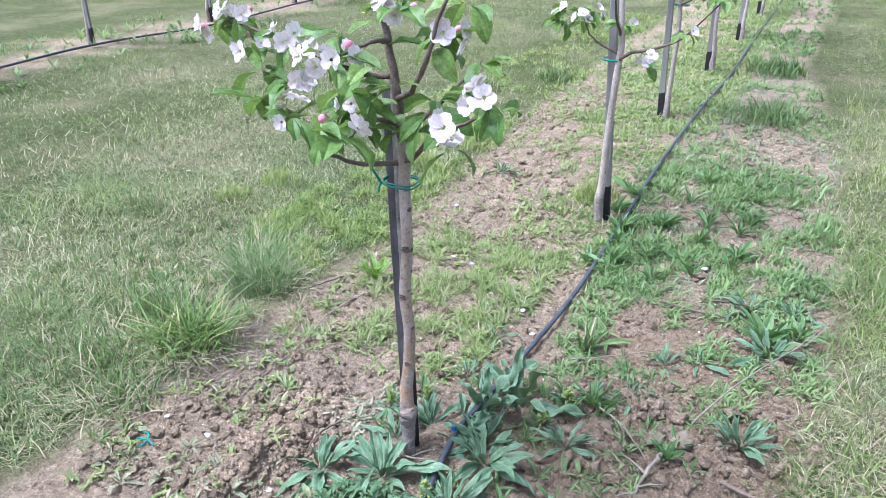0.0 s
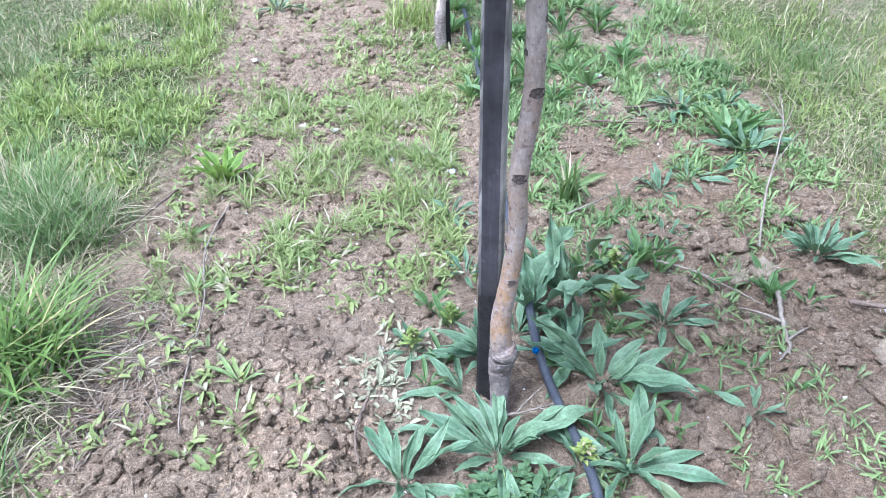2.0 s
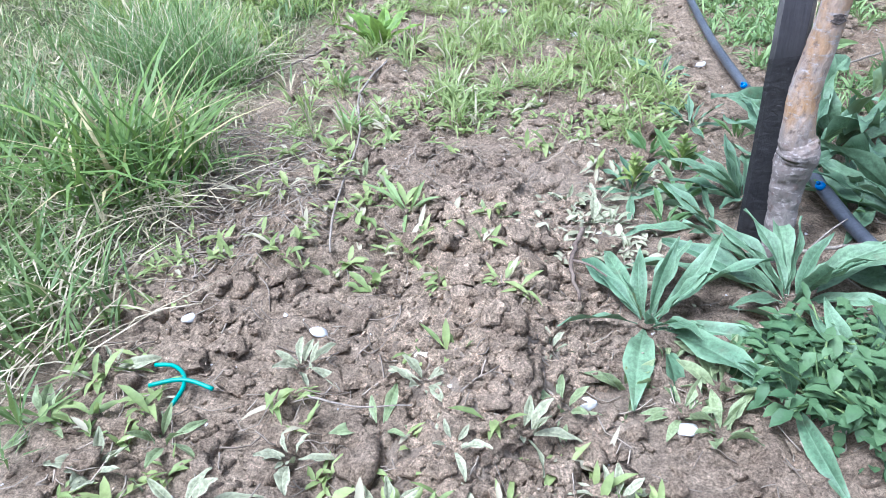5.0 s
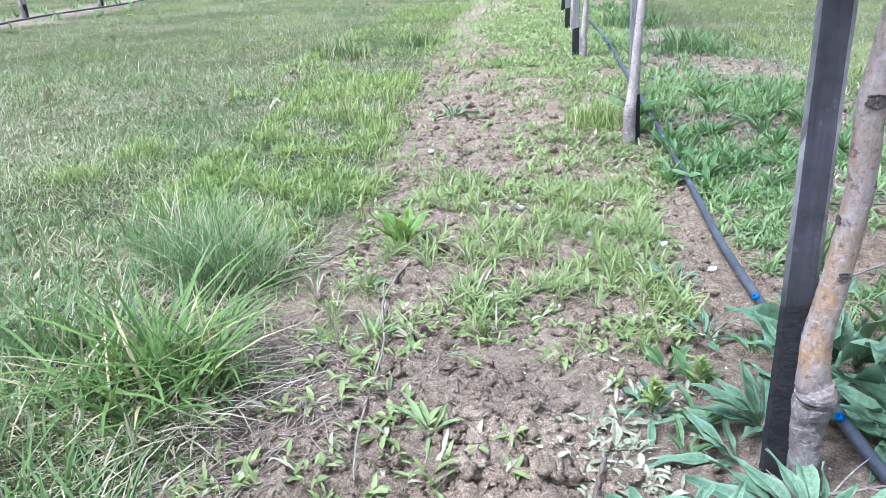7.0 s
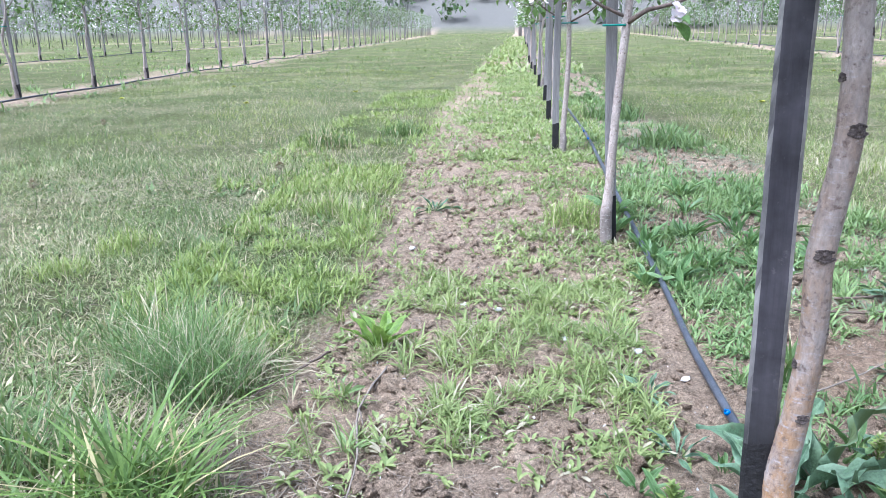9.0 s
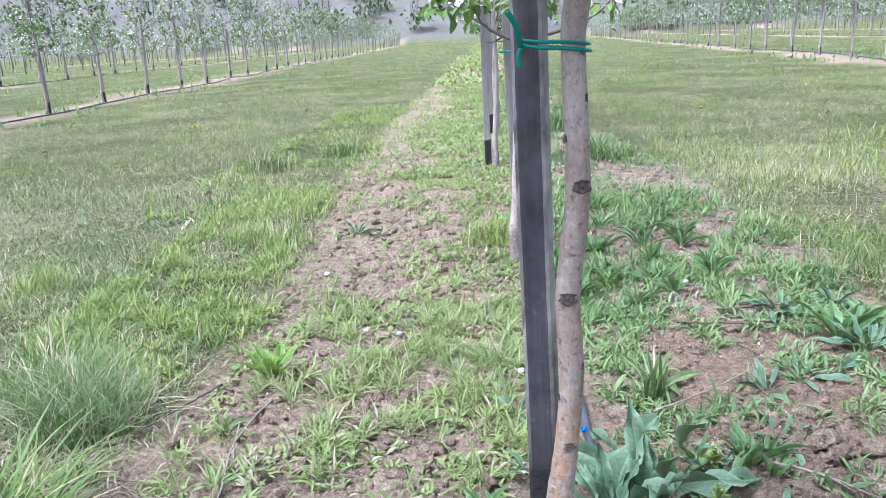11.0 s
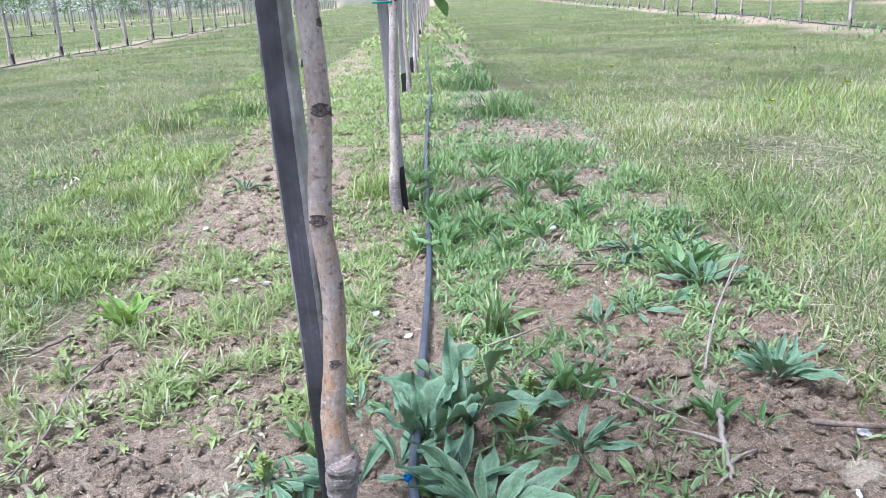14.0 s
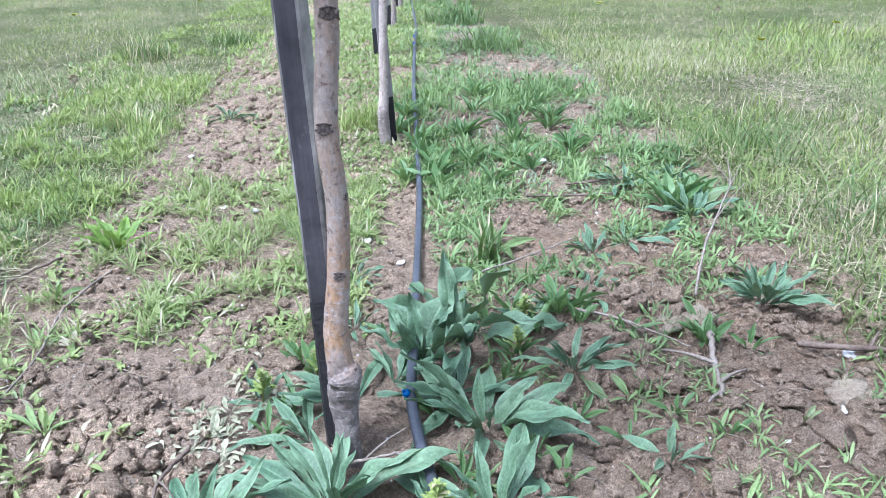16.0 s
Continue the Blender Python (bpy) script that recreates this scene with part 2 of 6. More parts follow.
LITTER = leafy("stalk_litter", (0.15, 0.118, 0.085), (0.42, 0.35, 0.27), rough=0.8, through_part=0.0)
DEAD_STEM = plain("dead_stem", (0.20, 0.165, 0.128), (0.36, 0.31, 0.25), 25, 250, 0.85, 0.5)
DARK_STEM = plain("dark_dead_stem", (0.12, 0.085, 0.065), (0.22, 0.17, 0.13), 25, 250, 0.85, 0.5)
STONE = plain("pale_stone", (0.55, 0.53, 0.50), (0.75, 0.73, 0.70), 60, 300, 0.8, 0.4, fleck=(0.8, 1.1))
FLUFF = plain("matted_dead_fibre", (0.38, 0.30, 0.21), (0.52, 0.43, 0.32), 40, 300, 0.95, 1.0)
TURF = leafy("turf_blades", (0.052, 0.098, 0.026), (0.290, 0.340, 0.125), dry=(0.46, 0.41, 0.26), dry_part=0.17, patch=0.9, through_part=0.22)
TURF_FRESH = leafy("fresh_turf_blades", (0.046, 0.094, 0.018), (0.268, 0.335, 0.100), dry=(0.46, 0.41, 0.25), dry_part=0.13, patch=0.9, through_part=0.22)
TURF_FAR = leafy("far_turf_blades", (0.076, 0.142, 0.030), (0.265, 0.335, 0.095), dry=(0.40, 0.37, 0.20), dry_part=0.11, patch=0.3)
TURF_YELLOW = leafy("yellowish_turf_blades", (0.108, 0.165, 0.034), (0.330, 0.370, 0.095), dry=(0.48, 0.425, 0.30), dry_part=0.16, patch=0.8, through_part=0.22)
TUFT_GREEN = leafy("tuft_blades", (0.058, 0.112, 0.034), (0.172, 0.238, 0.078), dry=(0.44, 0.38, 0.24), dry_part=0.16)
TUFT_BRIGHT = leafy("bright_tuft_blades", (0.046, 0.104, 0.024), (0.172, 0.258, 0.058), dry=(0.42, 0.36, 0.18), dry_part=0.07)
TUFT_FINE = leafy("fine_tuft_blades", (0.044, 0.104, 0.030), (0.180, 0.268, 0.088), dry=(0.45, 0.40, 0.27), dry_part=0.08)
SEEDLING = leafy("seedling_leaves", (0.150, 0.215, 0.070), (0.385, 0.440, 0.172), through_part=0.42, dry=(0.44, 0.40, 0.28), dry_part=0.09, patch=4)
WEED_MID = leafy("weed_leaves", (0.088, 0.164, 0.058), (0.300, 0.395, 0.158), through_part=0.36, patch=3)
WEED_GREY = leafy("silvery_weed_leaves", (0.110, 0.155, 0.085), (0.255, 0.300, 0.185), through_part=0.2, patch=3, dry=(0.36, 0.31, 0.21), dry_part=0.15)
WEED_YELLOW = leafy("yellow_green_weed_leaves", (0.130, 0.205, 0.046), (0.335, 0.392, 0.118), patch=3, dry=(0.42, 0.37, 0.22), dry_part=0.06)
BUGLOSS = leafy("rosette_leaves", (0.050, 0.108, 0.056), (0.150, 0.232, 0.130), dry=(0.095, 0.130, 0.052), dry_part=0.03, rough=0.55, through_part=0.12, patch=8, by_object=True, spots=0.35, ribs=True)
FRESH_LEAF = leafy("fresh_young_leaves", (0.130, 0.175, 0.075), (0.265, 0.310, 0.155), through_part=0.25, by_object=True, ribs=True)
PALE_LEAF = leafy("pale_downy_leaves", (0.160, 0.172, 0.095), (0.315, 0.315, 0.205), through_part=0.12, patch=9, by_object=True, rough=0.75, ribs=True)
WILTED = leafy("wilted_leaf_litter", (0.18, 0.18, 0.105), (0.37, 0.355, 0.24), through_part=0.1, patch=9, rough=0.75)
DOCK_BRIGHT = leafy("bright_dock_leaves", (0.120, 0.220, 0.036), (0.225, 0.335, 0.062), through_part=0.35, by_object=True, rough=0.45, ribs=True)
DOCK = leafy("dock_leaves", (0.075, 0.150, 0.048), (0.140, 0.235, 0.085), through_part=0.3, by_object=True, rough=0.45, ribs=True)
HERB = leafy("goosefoot_leaves", (0.040, 0.088, 0.034), (0.105, 0.175, 0.072), through_part=0.15, patch=9, rough=0.6)
APPLE_LEAF = leafy("apple_leaves", (0.074, 0.160, 0.034), (0.205, 0.315, 0.080), through_part=0.35, patch=6, by_object=True, rough=0.42)
APPLE_FAR = leafy("orchard_leaves", (0.075, 0.150, 0.038), (0.19, 0.28, 0.085), through_part=0.3, patch=1.0)
PETAL = leafy("blossom_petals", (0.68, 0.52, 0.56), (0.82, 0.77, 0.79), through_part=0.25, patch=40, rough=0.6)
PETAL_FAR = leafy("orchard_blossom", (0.66, 0.58, 0.60), (0.80, 0.77, 0.77), through_part=0.2, patch=2, rough=0.6)
PINK = leafy("pink_bud", (0.65, 0.16, 0.24), (0.75, 0.34, 0.42), through_part=0.15, patch=40)
STAMEN = plain("stamens", (0.55, 0.48, 0.12), (0.65, 0.6, 0.25), 200, 500, 0.8, 0.3)
YELLOW = plain("yellow_florets", (0.42, 0.45, 0.05), (0.55, 0.55, 0.08), 200, 500, 0.8, 0.3)
WOODS = leafy("bare_woods", (0.115, 0.112, 0.104), (0.225, 0.218, 0.208), through_part=0.0, patch=0.05, rough=0.9)
WOODS_GREEN = leafy("spring_shrubs", (0.055, 0.11, 0.035), (0.12, 0.18, 0.07), through_part=0.15, patch=0.06, rough=0.9)


# ---- shapes ----
rng = np.random.default_rng(7)


def mesh_of(name, v, f, mats, index=None, smooth=True):
    """A mesh from arrays of places and triangles."""
    me = bpy.data.meshes.new(name)
    v, f = np.asarray(v, np.float32), np.asarray(f, np.int32)
    me.vertices.add(len(v))
    me.vertices.foreach_set("co", v.ravel())
    me.loops.add(f.size)
    me.loops.foreach_set("vertex_index", f.ravel())
    me.polygons.add(len(f))
    me.polygons.foreach_set("loop_start", np.arange(0, f.size, 3, dtype=np.int32))
    me.polygons.foreach_set("loop_total", np.full(len(f), 3, np.int32))
    for m in mats if isinstance(mats, (list, tuple)) else [mats]:
        me.materials.append(m)
    if index is not None:
        me.polygons.foreach_set("material_index", np.asarray(index, np.int32))
    me.polygons.foreach_set("use_smooth", np.full(len(f), smooth))
    me.update(calc_edges=True)
    return me


def join(*pieces):
    vs, fs, k = [], [], 0
    for v, f in pieces:
        vs.append(v)
        fs.append(np.asarray(f) + k)
        k += len(v)
    return np.concatenate(vs), np.concatenate(fs)


def part(name, mesh, parent, label="", m=None):
    ob = new(name, mesh)
    ob.parent = parent
    if m is not None:
        ob.matrix_basis = m
    return tagged(ob, label)


def thing(name, x, y, z, label, category, group="", turn=0.0, size=1.0):
    ob = new(name)
    ob.empty_display_size = 0.05
    ob.location, ob.rotation_euler, ob.scale = (x, y, z), (0, 0, turn), (size,) * 3
    return tagged(ob, label, category, group)


def value_noise(x, y, s):
    x, y = np.asarray(x, float), np.asarray(y, float)
    i, j = np.floor(x), np.floor(y)
    u, v = x - i, y - j
    u, v = u * u * (3 - 2 * u), v * v * (3 - 2 * v)

    def h(a, b):
        return np.modf(np.abs(np.sin(a * 127.1 + b * 311.7 + s * 74.7) * 43758.5453))[0]

    return (h(i, j) * (1 - u) + h(i + 1, j) * u) * (1 - v) + (h(i, j + 1) * (1 - u) + h(i + 1, j + 1) * u) * v


def lumps(x, y, cell, s, fill=0.75):
    """Rounded lumps, one in each cell of a jittered grid, of mixed size; height in metres."""
    x = np.asarray(x, float) / cell + 0.35 * (value_noise(np.asarray(x) * 1.9 / cell, np.asarray(y) * 1.9 / cell, s + 60) - 0.5)
    y = np.asarray(y, float) / cell
    i, j = np.floor(x), np.floor(y)
    out = np.zeros_like(x)

    def h(a, b, q):
        return np.modf(np.abs(np.sin(a * 127.1 + b * 311.7 + (s + q) * 74.7) * 43758.5453))[0]

    for a in (-1, 0, 1):
        for b in (-1, 0, 1):
            u, v = i + a, j + b
            r = 0.25 + 0.55 * h(u, v, 2) ** 1.5
            d2 = (x - u - h(u, v, 0)) ** 2 + (y - v - h(u, v, 1)) ** 2
            out = np.maximum(out, (h(u, v, 3) < fill) * r * np.sqrt(np.maximum(0, 1 - d2 / (r * r))))
    return out * cell


def tube(points, radii, sides=8, rough=0.0, seed=0):
    """A closed tube along points."""
    p = np.asarray(points, float)
    r = np.broadcast_to(np.asarray(radii, float), len(p))
    t = np.gradient(p, axis=0)
    t /= np.linalg.norm(t, axis=1)[:, None] + 1e-9
    ref = np.array([1.0, 0.2, 0.1]) if abs(t[0, 0]) < 0.8 else np.array([0.1, 1.0, 0.2])
    us = []
    u = ref
    for k in range(len(p)):
        u = u - t[k] * (u @ t[k])
        u = u / np.linalg.norm(u)
        us.append(u)
    us = np.array(us)
    w = np.cross(t, us)
    a = np.linspace(0, 2 * np.pi, sides, endpoint=False)
    g = np.random.default_rng(seed)
    rr = r[:, None] * (1 + rough * g.uniform(-1, 1, (len(p), sides)))
    v = (p[:, None] + rr[..., None] * (us[:, None] * np.cos(a)[None, :, None] + w[:, None] * np.sin(a)[None, :, None])).reshape(-1, 3)
    f = []
    for k in range(len(p) - 1):
        for s in range(sides):
            a0, b0 = k * sides + s, k * sides + (s + 1) % sides
            f += [(a0, b0, b0 + sides), (a0, b0 + sides, a0 + sides)]
    v = np.concatenate([v, p[:1], p[-1:]])
    n = len(p) * sides
    for s in range(sides):
        f += [(n, (s + 1) % sides, s), (n + 1, n - sides + s, n - sides + (s + 1) % sides)]
    return v, np.array(f)


def smooth_path(points, n=20, wobble=0.0, seed=0):
    """Points on a smooth line through the given ones."""
    p = np.asarray(points, float)
    s = np.linspace(0, len(p) - 1, n)
    out = []
    for q in s:
        k = min(int(q), len(p) - 2)
        a, b, c, d = p[max(k - 1, 0)], p[k], p[k + 1], p[min(k + 2, len(p) - 1)]
        x = q - k
        out.append(0.5 * (2 * b + (c - a) * x + (2 * a - 5 * b + 4 * c - d) * x * x + (3 * b - a - 3 * c + d) * x ** 3))
    out = np.array(out)
    if wobble:
        out += np.random.default_rng(seed).normal(0, wobble, out.shape)
    return out


def blades(x, y, z, h, w, bend, seg=2, g=rng):
    """Grass blades: arrays in, one soup of tapering strips out."""
    n = len(x)
    az, twist = g.uniform(0, 2 * np.pi, n), g.uniform(-0.6, 0.6, n)
    d = np.stack([np.cos(az), np.sin(az), np.zeros(n)], 1)
    s = np.stack([-np.sin(az + twist), np.cos(az + twist), np.zeros(n)], 1)
    base = np.stack([x, y, z], 1)
    rows = []
    for k in range(seg):
        t = k / seg
        c = base + d * (bend * t ** 1.8)[:, None]
        c[:, 2] += h * (t - 0.25 * t * t * np.clip(bend / (h + 1e-6), 0, 1.5))
        ww = (w * (0.75 if k == 0 else 1.0 - 0.35 * t))[:, None] / 2
        rows += [c - s * ww, c + s * ww]
    tip = base + d * bend[:, None]
    tip[:, 2] += h * (1 - 0.25 * np.clip(bend / (h + 1e-6), 0, 1.5) ** 1.4)
    rows.append(tip)
    m = 2 * seg + 1
    v = np.stack(rows, 1).reshape(-1, 3)
    f = []
    for k in range(seg - 1):
        a = 2 * k
        f += [(a, a + 1, a + 3), (a, a + 3, a + 2)]
    f.append((m - 3, m - 2, m - 1))
    f = (np.array(f)[None] + (np.arange(n) * m)[:, None, None]).reshape(-1, 3)
    return v, f


def leaves(base, az, up, length, width, droop, g=rng, fold=0.25, lite=False):
    """Small pointed leaves, folded along the rib: arrays in, one soup out."""
    n = len(az)
    d = np.stack([np.cos(az), np.sin(az), np.zeros(n)], 1)
    s = np.stack([-np.sin(az), np.cos(az), np.zeros(n)], 1)
    z = np.array([[0.0, 0.0, 1.0]])

    def at(t):
        e = up - droop * t
        return base + length[:, None] * t * (d * np.cos(e)[:, None] + z * np.sin(e)[:, None])

    if lite:
        c, ww = at(0.45), (width / 2)[:, None]
        v = np.stack([at(0.0), c - s * ww, c + s * ww, at(1.0)], 1).reshape(-1, 3)
        return v, (np.array([(0, 2, 1), (1, 2, 3)])[None] + (np.arange(n) * 4)[:, None, None]).reshape(-1, 3)
    rows = [at(0.0)]
    for t, k in ((0.38, 1.0), (0.72, 0.78)):
        c, ww = at(t), (width * k / 2)[:, None]
        lift = z * (width * k * fold)[:, None]
        rows += [c - s * ww + lift, c, c + s * ww + lift]
    rows.append(at(1.0))
    v = np.stack(rows, 1).reshape(-1, 3)
    f = np.array([(0, 2, 1), (0, 3, 2), (1, 2, 5), (1, 5, 4), (2, 3, 6), (2, 6, 5), (4, 5, 7), (5, 6, 7)])
    return v, (f[None] + (np.arange(n) * 8)[:, None, None]).reshape(-1, 3)


def clusters(x, y, z, count, length, width, up, droop, g=rng, lite=False):
    """Small plants: count leaves spreading from each place."""
    n = len(x)
    r = np.repeat(np.arange(n), count)
    k = len(r)
    base = np.stack([x[r] + g.normal(0, 0.004, k), y[r] + g.normal(0, 0.004, k), z[r] + g.uniform(0, 0.006, k)], 1)
    size = np.repeat(g.uniform(0.6, 1.35, n), count)
    return leaves(base, g.uniform(0, 2 * np.pi, k), np.radians(g.uniform(*up, k)), size * g.uniform(*length, k), size * g.uniform(*width, k), np.radians(g.uniform(*droop, k)), g, 0.25, lite)


def big_leaf(length, width, lift=50, droop=70, wave=0.0, fold=0.18, seed=0, blunt=0.0, segs=12, twist=0.0, sway=0.0):
    """One large lanceolate leaf along +x, with a raised rib below, wavy edges and some thickness of fold."""
    g = np.random.default_rng(seed)
    ph, ph2 = g.uniform(0, 6.28, 2)
    c, v = np.zeros(3), []
    e = radians(lift)
    for k in range(segs + 1):
        t = k / segs
        ang = e - radians(droop) * t
        if k:
            c = c + np.array([math.cos(ang), sway * t, math.sin(ang)]) * length / segs
        prof = (math.sin(math.pi * min(1, (t * 0.93 + 0.045)) ** (0.95 - 0.25 * blunt)) ** (1.05 - 0.3 * blunt)) * (0.30 + 0.70 * min(1, t * 1.7))
        w = width / 2 * max(prof, 0.02)
        up = np.array([-math.sin(ang), 0, math.cos(ang)])
        tw = radians(twist) * t
        side = np.array([0, math.cos(tw), 0]) + up * math.sin(tw)
        for q in (-1, -0.55, -0.10, 0, 0.10, 0.55, 1):
            wob = wave * width * (math.sin(t * 15 + ph) if q < 0 else math.sin(t * 14 + ph2)) * abs(q) ** 1.5 * min(1, 3 * t)
            v.append(c + side * w * q + up * (fold * w * abs(q) ** 1.4 * 1.6 + wob - (0.03 * width if q == 0 else 0)))
    f = []
    for k in range(segs):
        for q in range(6):
            a = k * 7 + q
            f += [(a, a + 1, a + 8), (a, a + 8, a + 7)]
    return np.array(v), np.array(f)


def flower(size, seed=0, petals=5, steps=3):
    """An open blossom facing +z: cupped petals and a tuft of stamens. Places, triangles and material slots."""
    g = np.random.default_rng(seed)
    pieces, slots = [], []
    for k in range(petals):
        a = k * 2 * math.pi / petals + g.uniform(-0.15, 0.15)
        rows = []
        lift = g.uniform(0.25, 0.95)
        for s in range(steps + 1):
            t = s / steps
            r, w = size * (0.08 + 0.46 * t), size * 0.27 * math.sin(math.pi * (0.10 + 0.76 * t)) ** 0.75
            zz = size * (lift * t * 0.45 - 0.10 * t * t)
            for q in (-1, 0, 1):
                rows.append((r * math.cos(a) - q * w * math.sin(a), r * math.sin(a) + q * w * math.cos(a), zz + (0.07 * size if q else 0)))
        f = []
        for s in range(steps):
            for q in range(2):
                b = s * 3 + q
                f += [(b, b + 1, b + 4), (b, b + 4, b + 3)]
        pieces.append((np.array(rows), np.array(f)))
        slots += [0] * len(f)
    for k in range(6):
        a = g.uniform(0, 6.28)
        q = np.array([math.cos(a), math.sin(a), 0]) * size * 0.09
        pieces.append((np.array([[0, 0, 0], q + [0, 0, size * 0.16], q * 0.6 + [size * 0.02, 0, size * 0.17]]), np.array([(0, 1, 2)])))
        slots.append(1)
    v, f = join(*pieces)
    return v, f, slots


def lump(size, seed, flat=0.7, rough=0.25, level=2):
    """An uneven pebble or clod."""
    bm = bmesh.new()
    bmesh.ops.create_icosphere(bm, subdivisions=level, radius=size)
    for q in bm.verts:
        k = 1 + rough * (noise.noise(q.co * (1.3 / size) + Vector((seed * 3.1, seed * 1.7, 0))) + 0.7 * noise.noise(q.co * (2.9 / size) + Vector((0, seed * 2.3, 0))) + 0.45 * noise.noise(q.co * (6.5 / size) + Vector((seed * 1.1, 0, 0))))
        q.co = Vector((q.co.x * k, q.co.y * k, q.co.z * k * flat))
    v = np.array([q.co for q in bm.verts])
    f = np.array([[q.index for q in face.verts] for face in bm.faces])
    bm.free()
    return v, f


# ---- ground ----
ROWS = [(0.0, -0.006), (-4.5, -0.06), (-10.0, -0.06), (-15.5, -0.06), (-21.0, -0.06), (4.6, 0.065), (10.0, 0.065), (15.5, 0.065), (21.0, 0.065)]


def bed(x, y):
    """How far a place lies in a worked tree strip: 1 inside, 0 in the grass."""
    x, y = np.asarray(x, float), np.asarray(y, float)
    edge = 0.09 * (value_noise(x * 5, y * 5, 3) - 0.5) + 0.10 * (value_noise(x * 1.7, y * 1.7, 4) - 0.5)
    yc = np.clip(y, 0, 6)
    left, right = -0.655 - 0.035 * yc, 0.74 + 0.06 * np.clip(y, 0, 1.2) - 0.09 * np.clip(y - 1.3, 0, 3)
    m = np.minimum(x - left, right - x) + edge
    for x0, k in ROWS[1:]:
        m = np.maximum(m, 0.34 - np.abs(x - (x0 + k * y)) + 3.5 * edge)
    return np.clip(m / 0.10 + 0.5, 0, 1)


def hill(x, y):
    d = np.maximum(y - 78, 0) * 0.30 + np.maximum(-x - 48 - 0.12 * y, 0) * 0.25
    return np.minimum(d, 26 + 0 * d)


def gz(x, y, fine=True):
    """Height of the ground."""
    x, y = np.asarray(x, float), np.asarray(y, float)
    z = -0.055 * np.exp(-((y - 0.85) / 0.85) ** 2) * np.exp(-((x + 0.1) / 0.8) ** 2)
    z = z + 0.030 * np.exp(-((x + 0.275 - 0.10 * (y + 0.15)) / 0.045) ** 2) * np.exp(-((y + 0.20) / 0.16) ** 4)
    z = z - 0.012 * np.exp(-((x + 0.19) / 0.05) ** 2) * np.exp(-((y + 0.12) / 0.16) ** 4)
    z = z + 0.05 * (value_noise(x * 0.7, y * 0.7, 1) - 0.5) * np.clip((np.abs(x) + np.abs(y) - 1.6) / 2, 0, 1)
    z = z + hill(x, y)
    if fine:
        b = bed(x, y)
        near = np.exp(-((x / 2.2) ** 2 + ((y - 0.6) / 2.8) ** 2) ** 2)
        n1 = value_noise(x * 10, y * 10, 5)
        rough = 0.5 + 1.1 * value_noise(x * 6, y * 6, 9) + 0.35 * np.exp(-((x + 0.27) / 0.09) ** 2 - ((y + 0.18) / 0.2) ** 2)
        clod = 0.016 * (n1 - 0.5) + rough * (0.20 * lumps(x, y, 0.055, 6, 0.6) + 0.34 * lumps(x, y, 0.027, 7, 0.65) + 0.48 * lumps(x, y, 0.0145, 8, 0.7) - 0.009)
        z = z + near * (b * clod + (1 - b) * 0.010 * (n1 - 0.5))
    return z


def spread(lo, hi, step, far_lo, far_hi, grow):
    mid = np.arange(lo, hi, step)
    out, s, c = [], step, hi
    while c < far_hi:
        out.append(c)
        s *= grow
        c += s
    back, s, c = [], step, lo
    while c > far_lo:
        s *= grow
        c -= s
        back.append(c)
    return np.concatenate([back[::-1], mid, out])


def build_ground():
    xs, ys = spread(-0.66, 0.74, 0.005, -420, 420, 1.095), spread(-0.44, 0.72, 0.005, -260, 520, 1.08)
    gx, gy = np.meshgrid(xs, ys)
    z = gz(gx, gy)
    v = np.stack([gx, gy, z], -1).reshape(-1, 3)
    nx, ny = len(xs), len(ys)
    i = (np.arange(ny - 1)[:, None] * nx + np.arange(nx - 1)[None]).ravel()
    f = np.stack([np.stack([i, i + 1, i + nx + 1], 1), np.stack([i, i + nx + 1, i + nx], 1)], 1).reshape(-1, 3)
    me = mesh_of("ground", v, f, SOIL)
    at = me.color_attributes.new("cover", "FLOAT_COLOR", "POINT")
    b = bed(gx, gy)
    h = np.clip(hill(gx, gy) / 0.5, 0, 1)
    dug = np.clip((gx - 0.12 + 0.25 * (value_noise(gx * 4, gy * 4, 14) - 0.5)) / 0.2, 0, 1) * (gx < 1.2) * np.clip((1.2 - gy) / 0.4, 0, 1) * np.clip((gy + 0.5) / 0.3, 0, 1)
    dry = 0.9 * np.exp(-((gx + 0.265 - 0.10 * (gy + 0.15)) / 0.085) ** 2) * np.exp(-((gy + 0.13) / 0.26) ** 4) * np.clip(1.7 * value_noise(gx * 9, gy * 9, 16), 0.15, 1)
    at.data.foreach_set("color", np.stack([b, h, dug, dry], -1).astype(np.float32).ravel())
    return tagged(new("ground", me), "brown crumbly orchard soil strip between mown grass alleys", "ground", kind="structure")


build_ground()


def stuff(name, v, f, m, label, category):
    return tagged(new(name, mesh_of(name, v, f, m)), label, category, kind="stuff")


def scatter(n, x0, x1, y0, y1, keep, seed):
    g = np.random.default_rng(seed)
    x, y = g.uniform(x0, x1, n), g.uniform(y0, y1, n)
    ok = g.random(n) < keep(x, y)
    return x[ok], y[ok], g


# ---- grass ----
def turf_keep(x, y):
    bare = np.clip((value_noise(x * 2.3, y * 2.3, 11) - 0.22) / 0.25, 0.45, 1)
    return (1 - bed(x, y)) * bare


def faded(x, y, x0, x1, y0, y1):
    """Thins a patch of blades towards its borders, so that patches melt into one another."""
    d = np.minimum(np.where(np.abs(x0) > np.abs(x1), x - x0, x1 - x), np.minimum(y - y0, y1 - y) + (0.3 if y0 > -1 else 0))
    return np.clip(d / (0.12 * (x1 - x0) + 0.25) + 0.5 * (value_noise(x * 4, y * 4, 18) - 0.5), 0.02, 1)


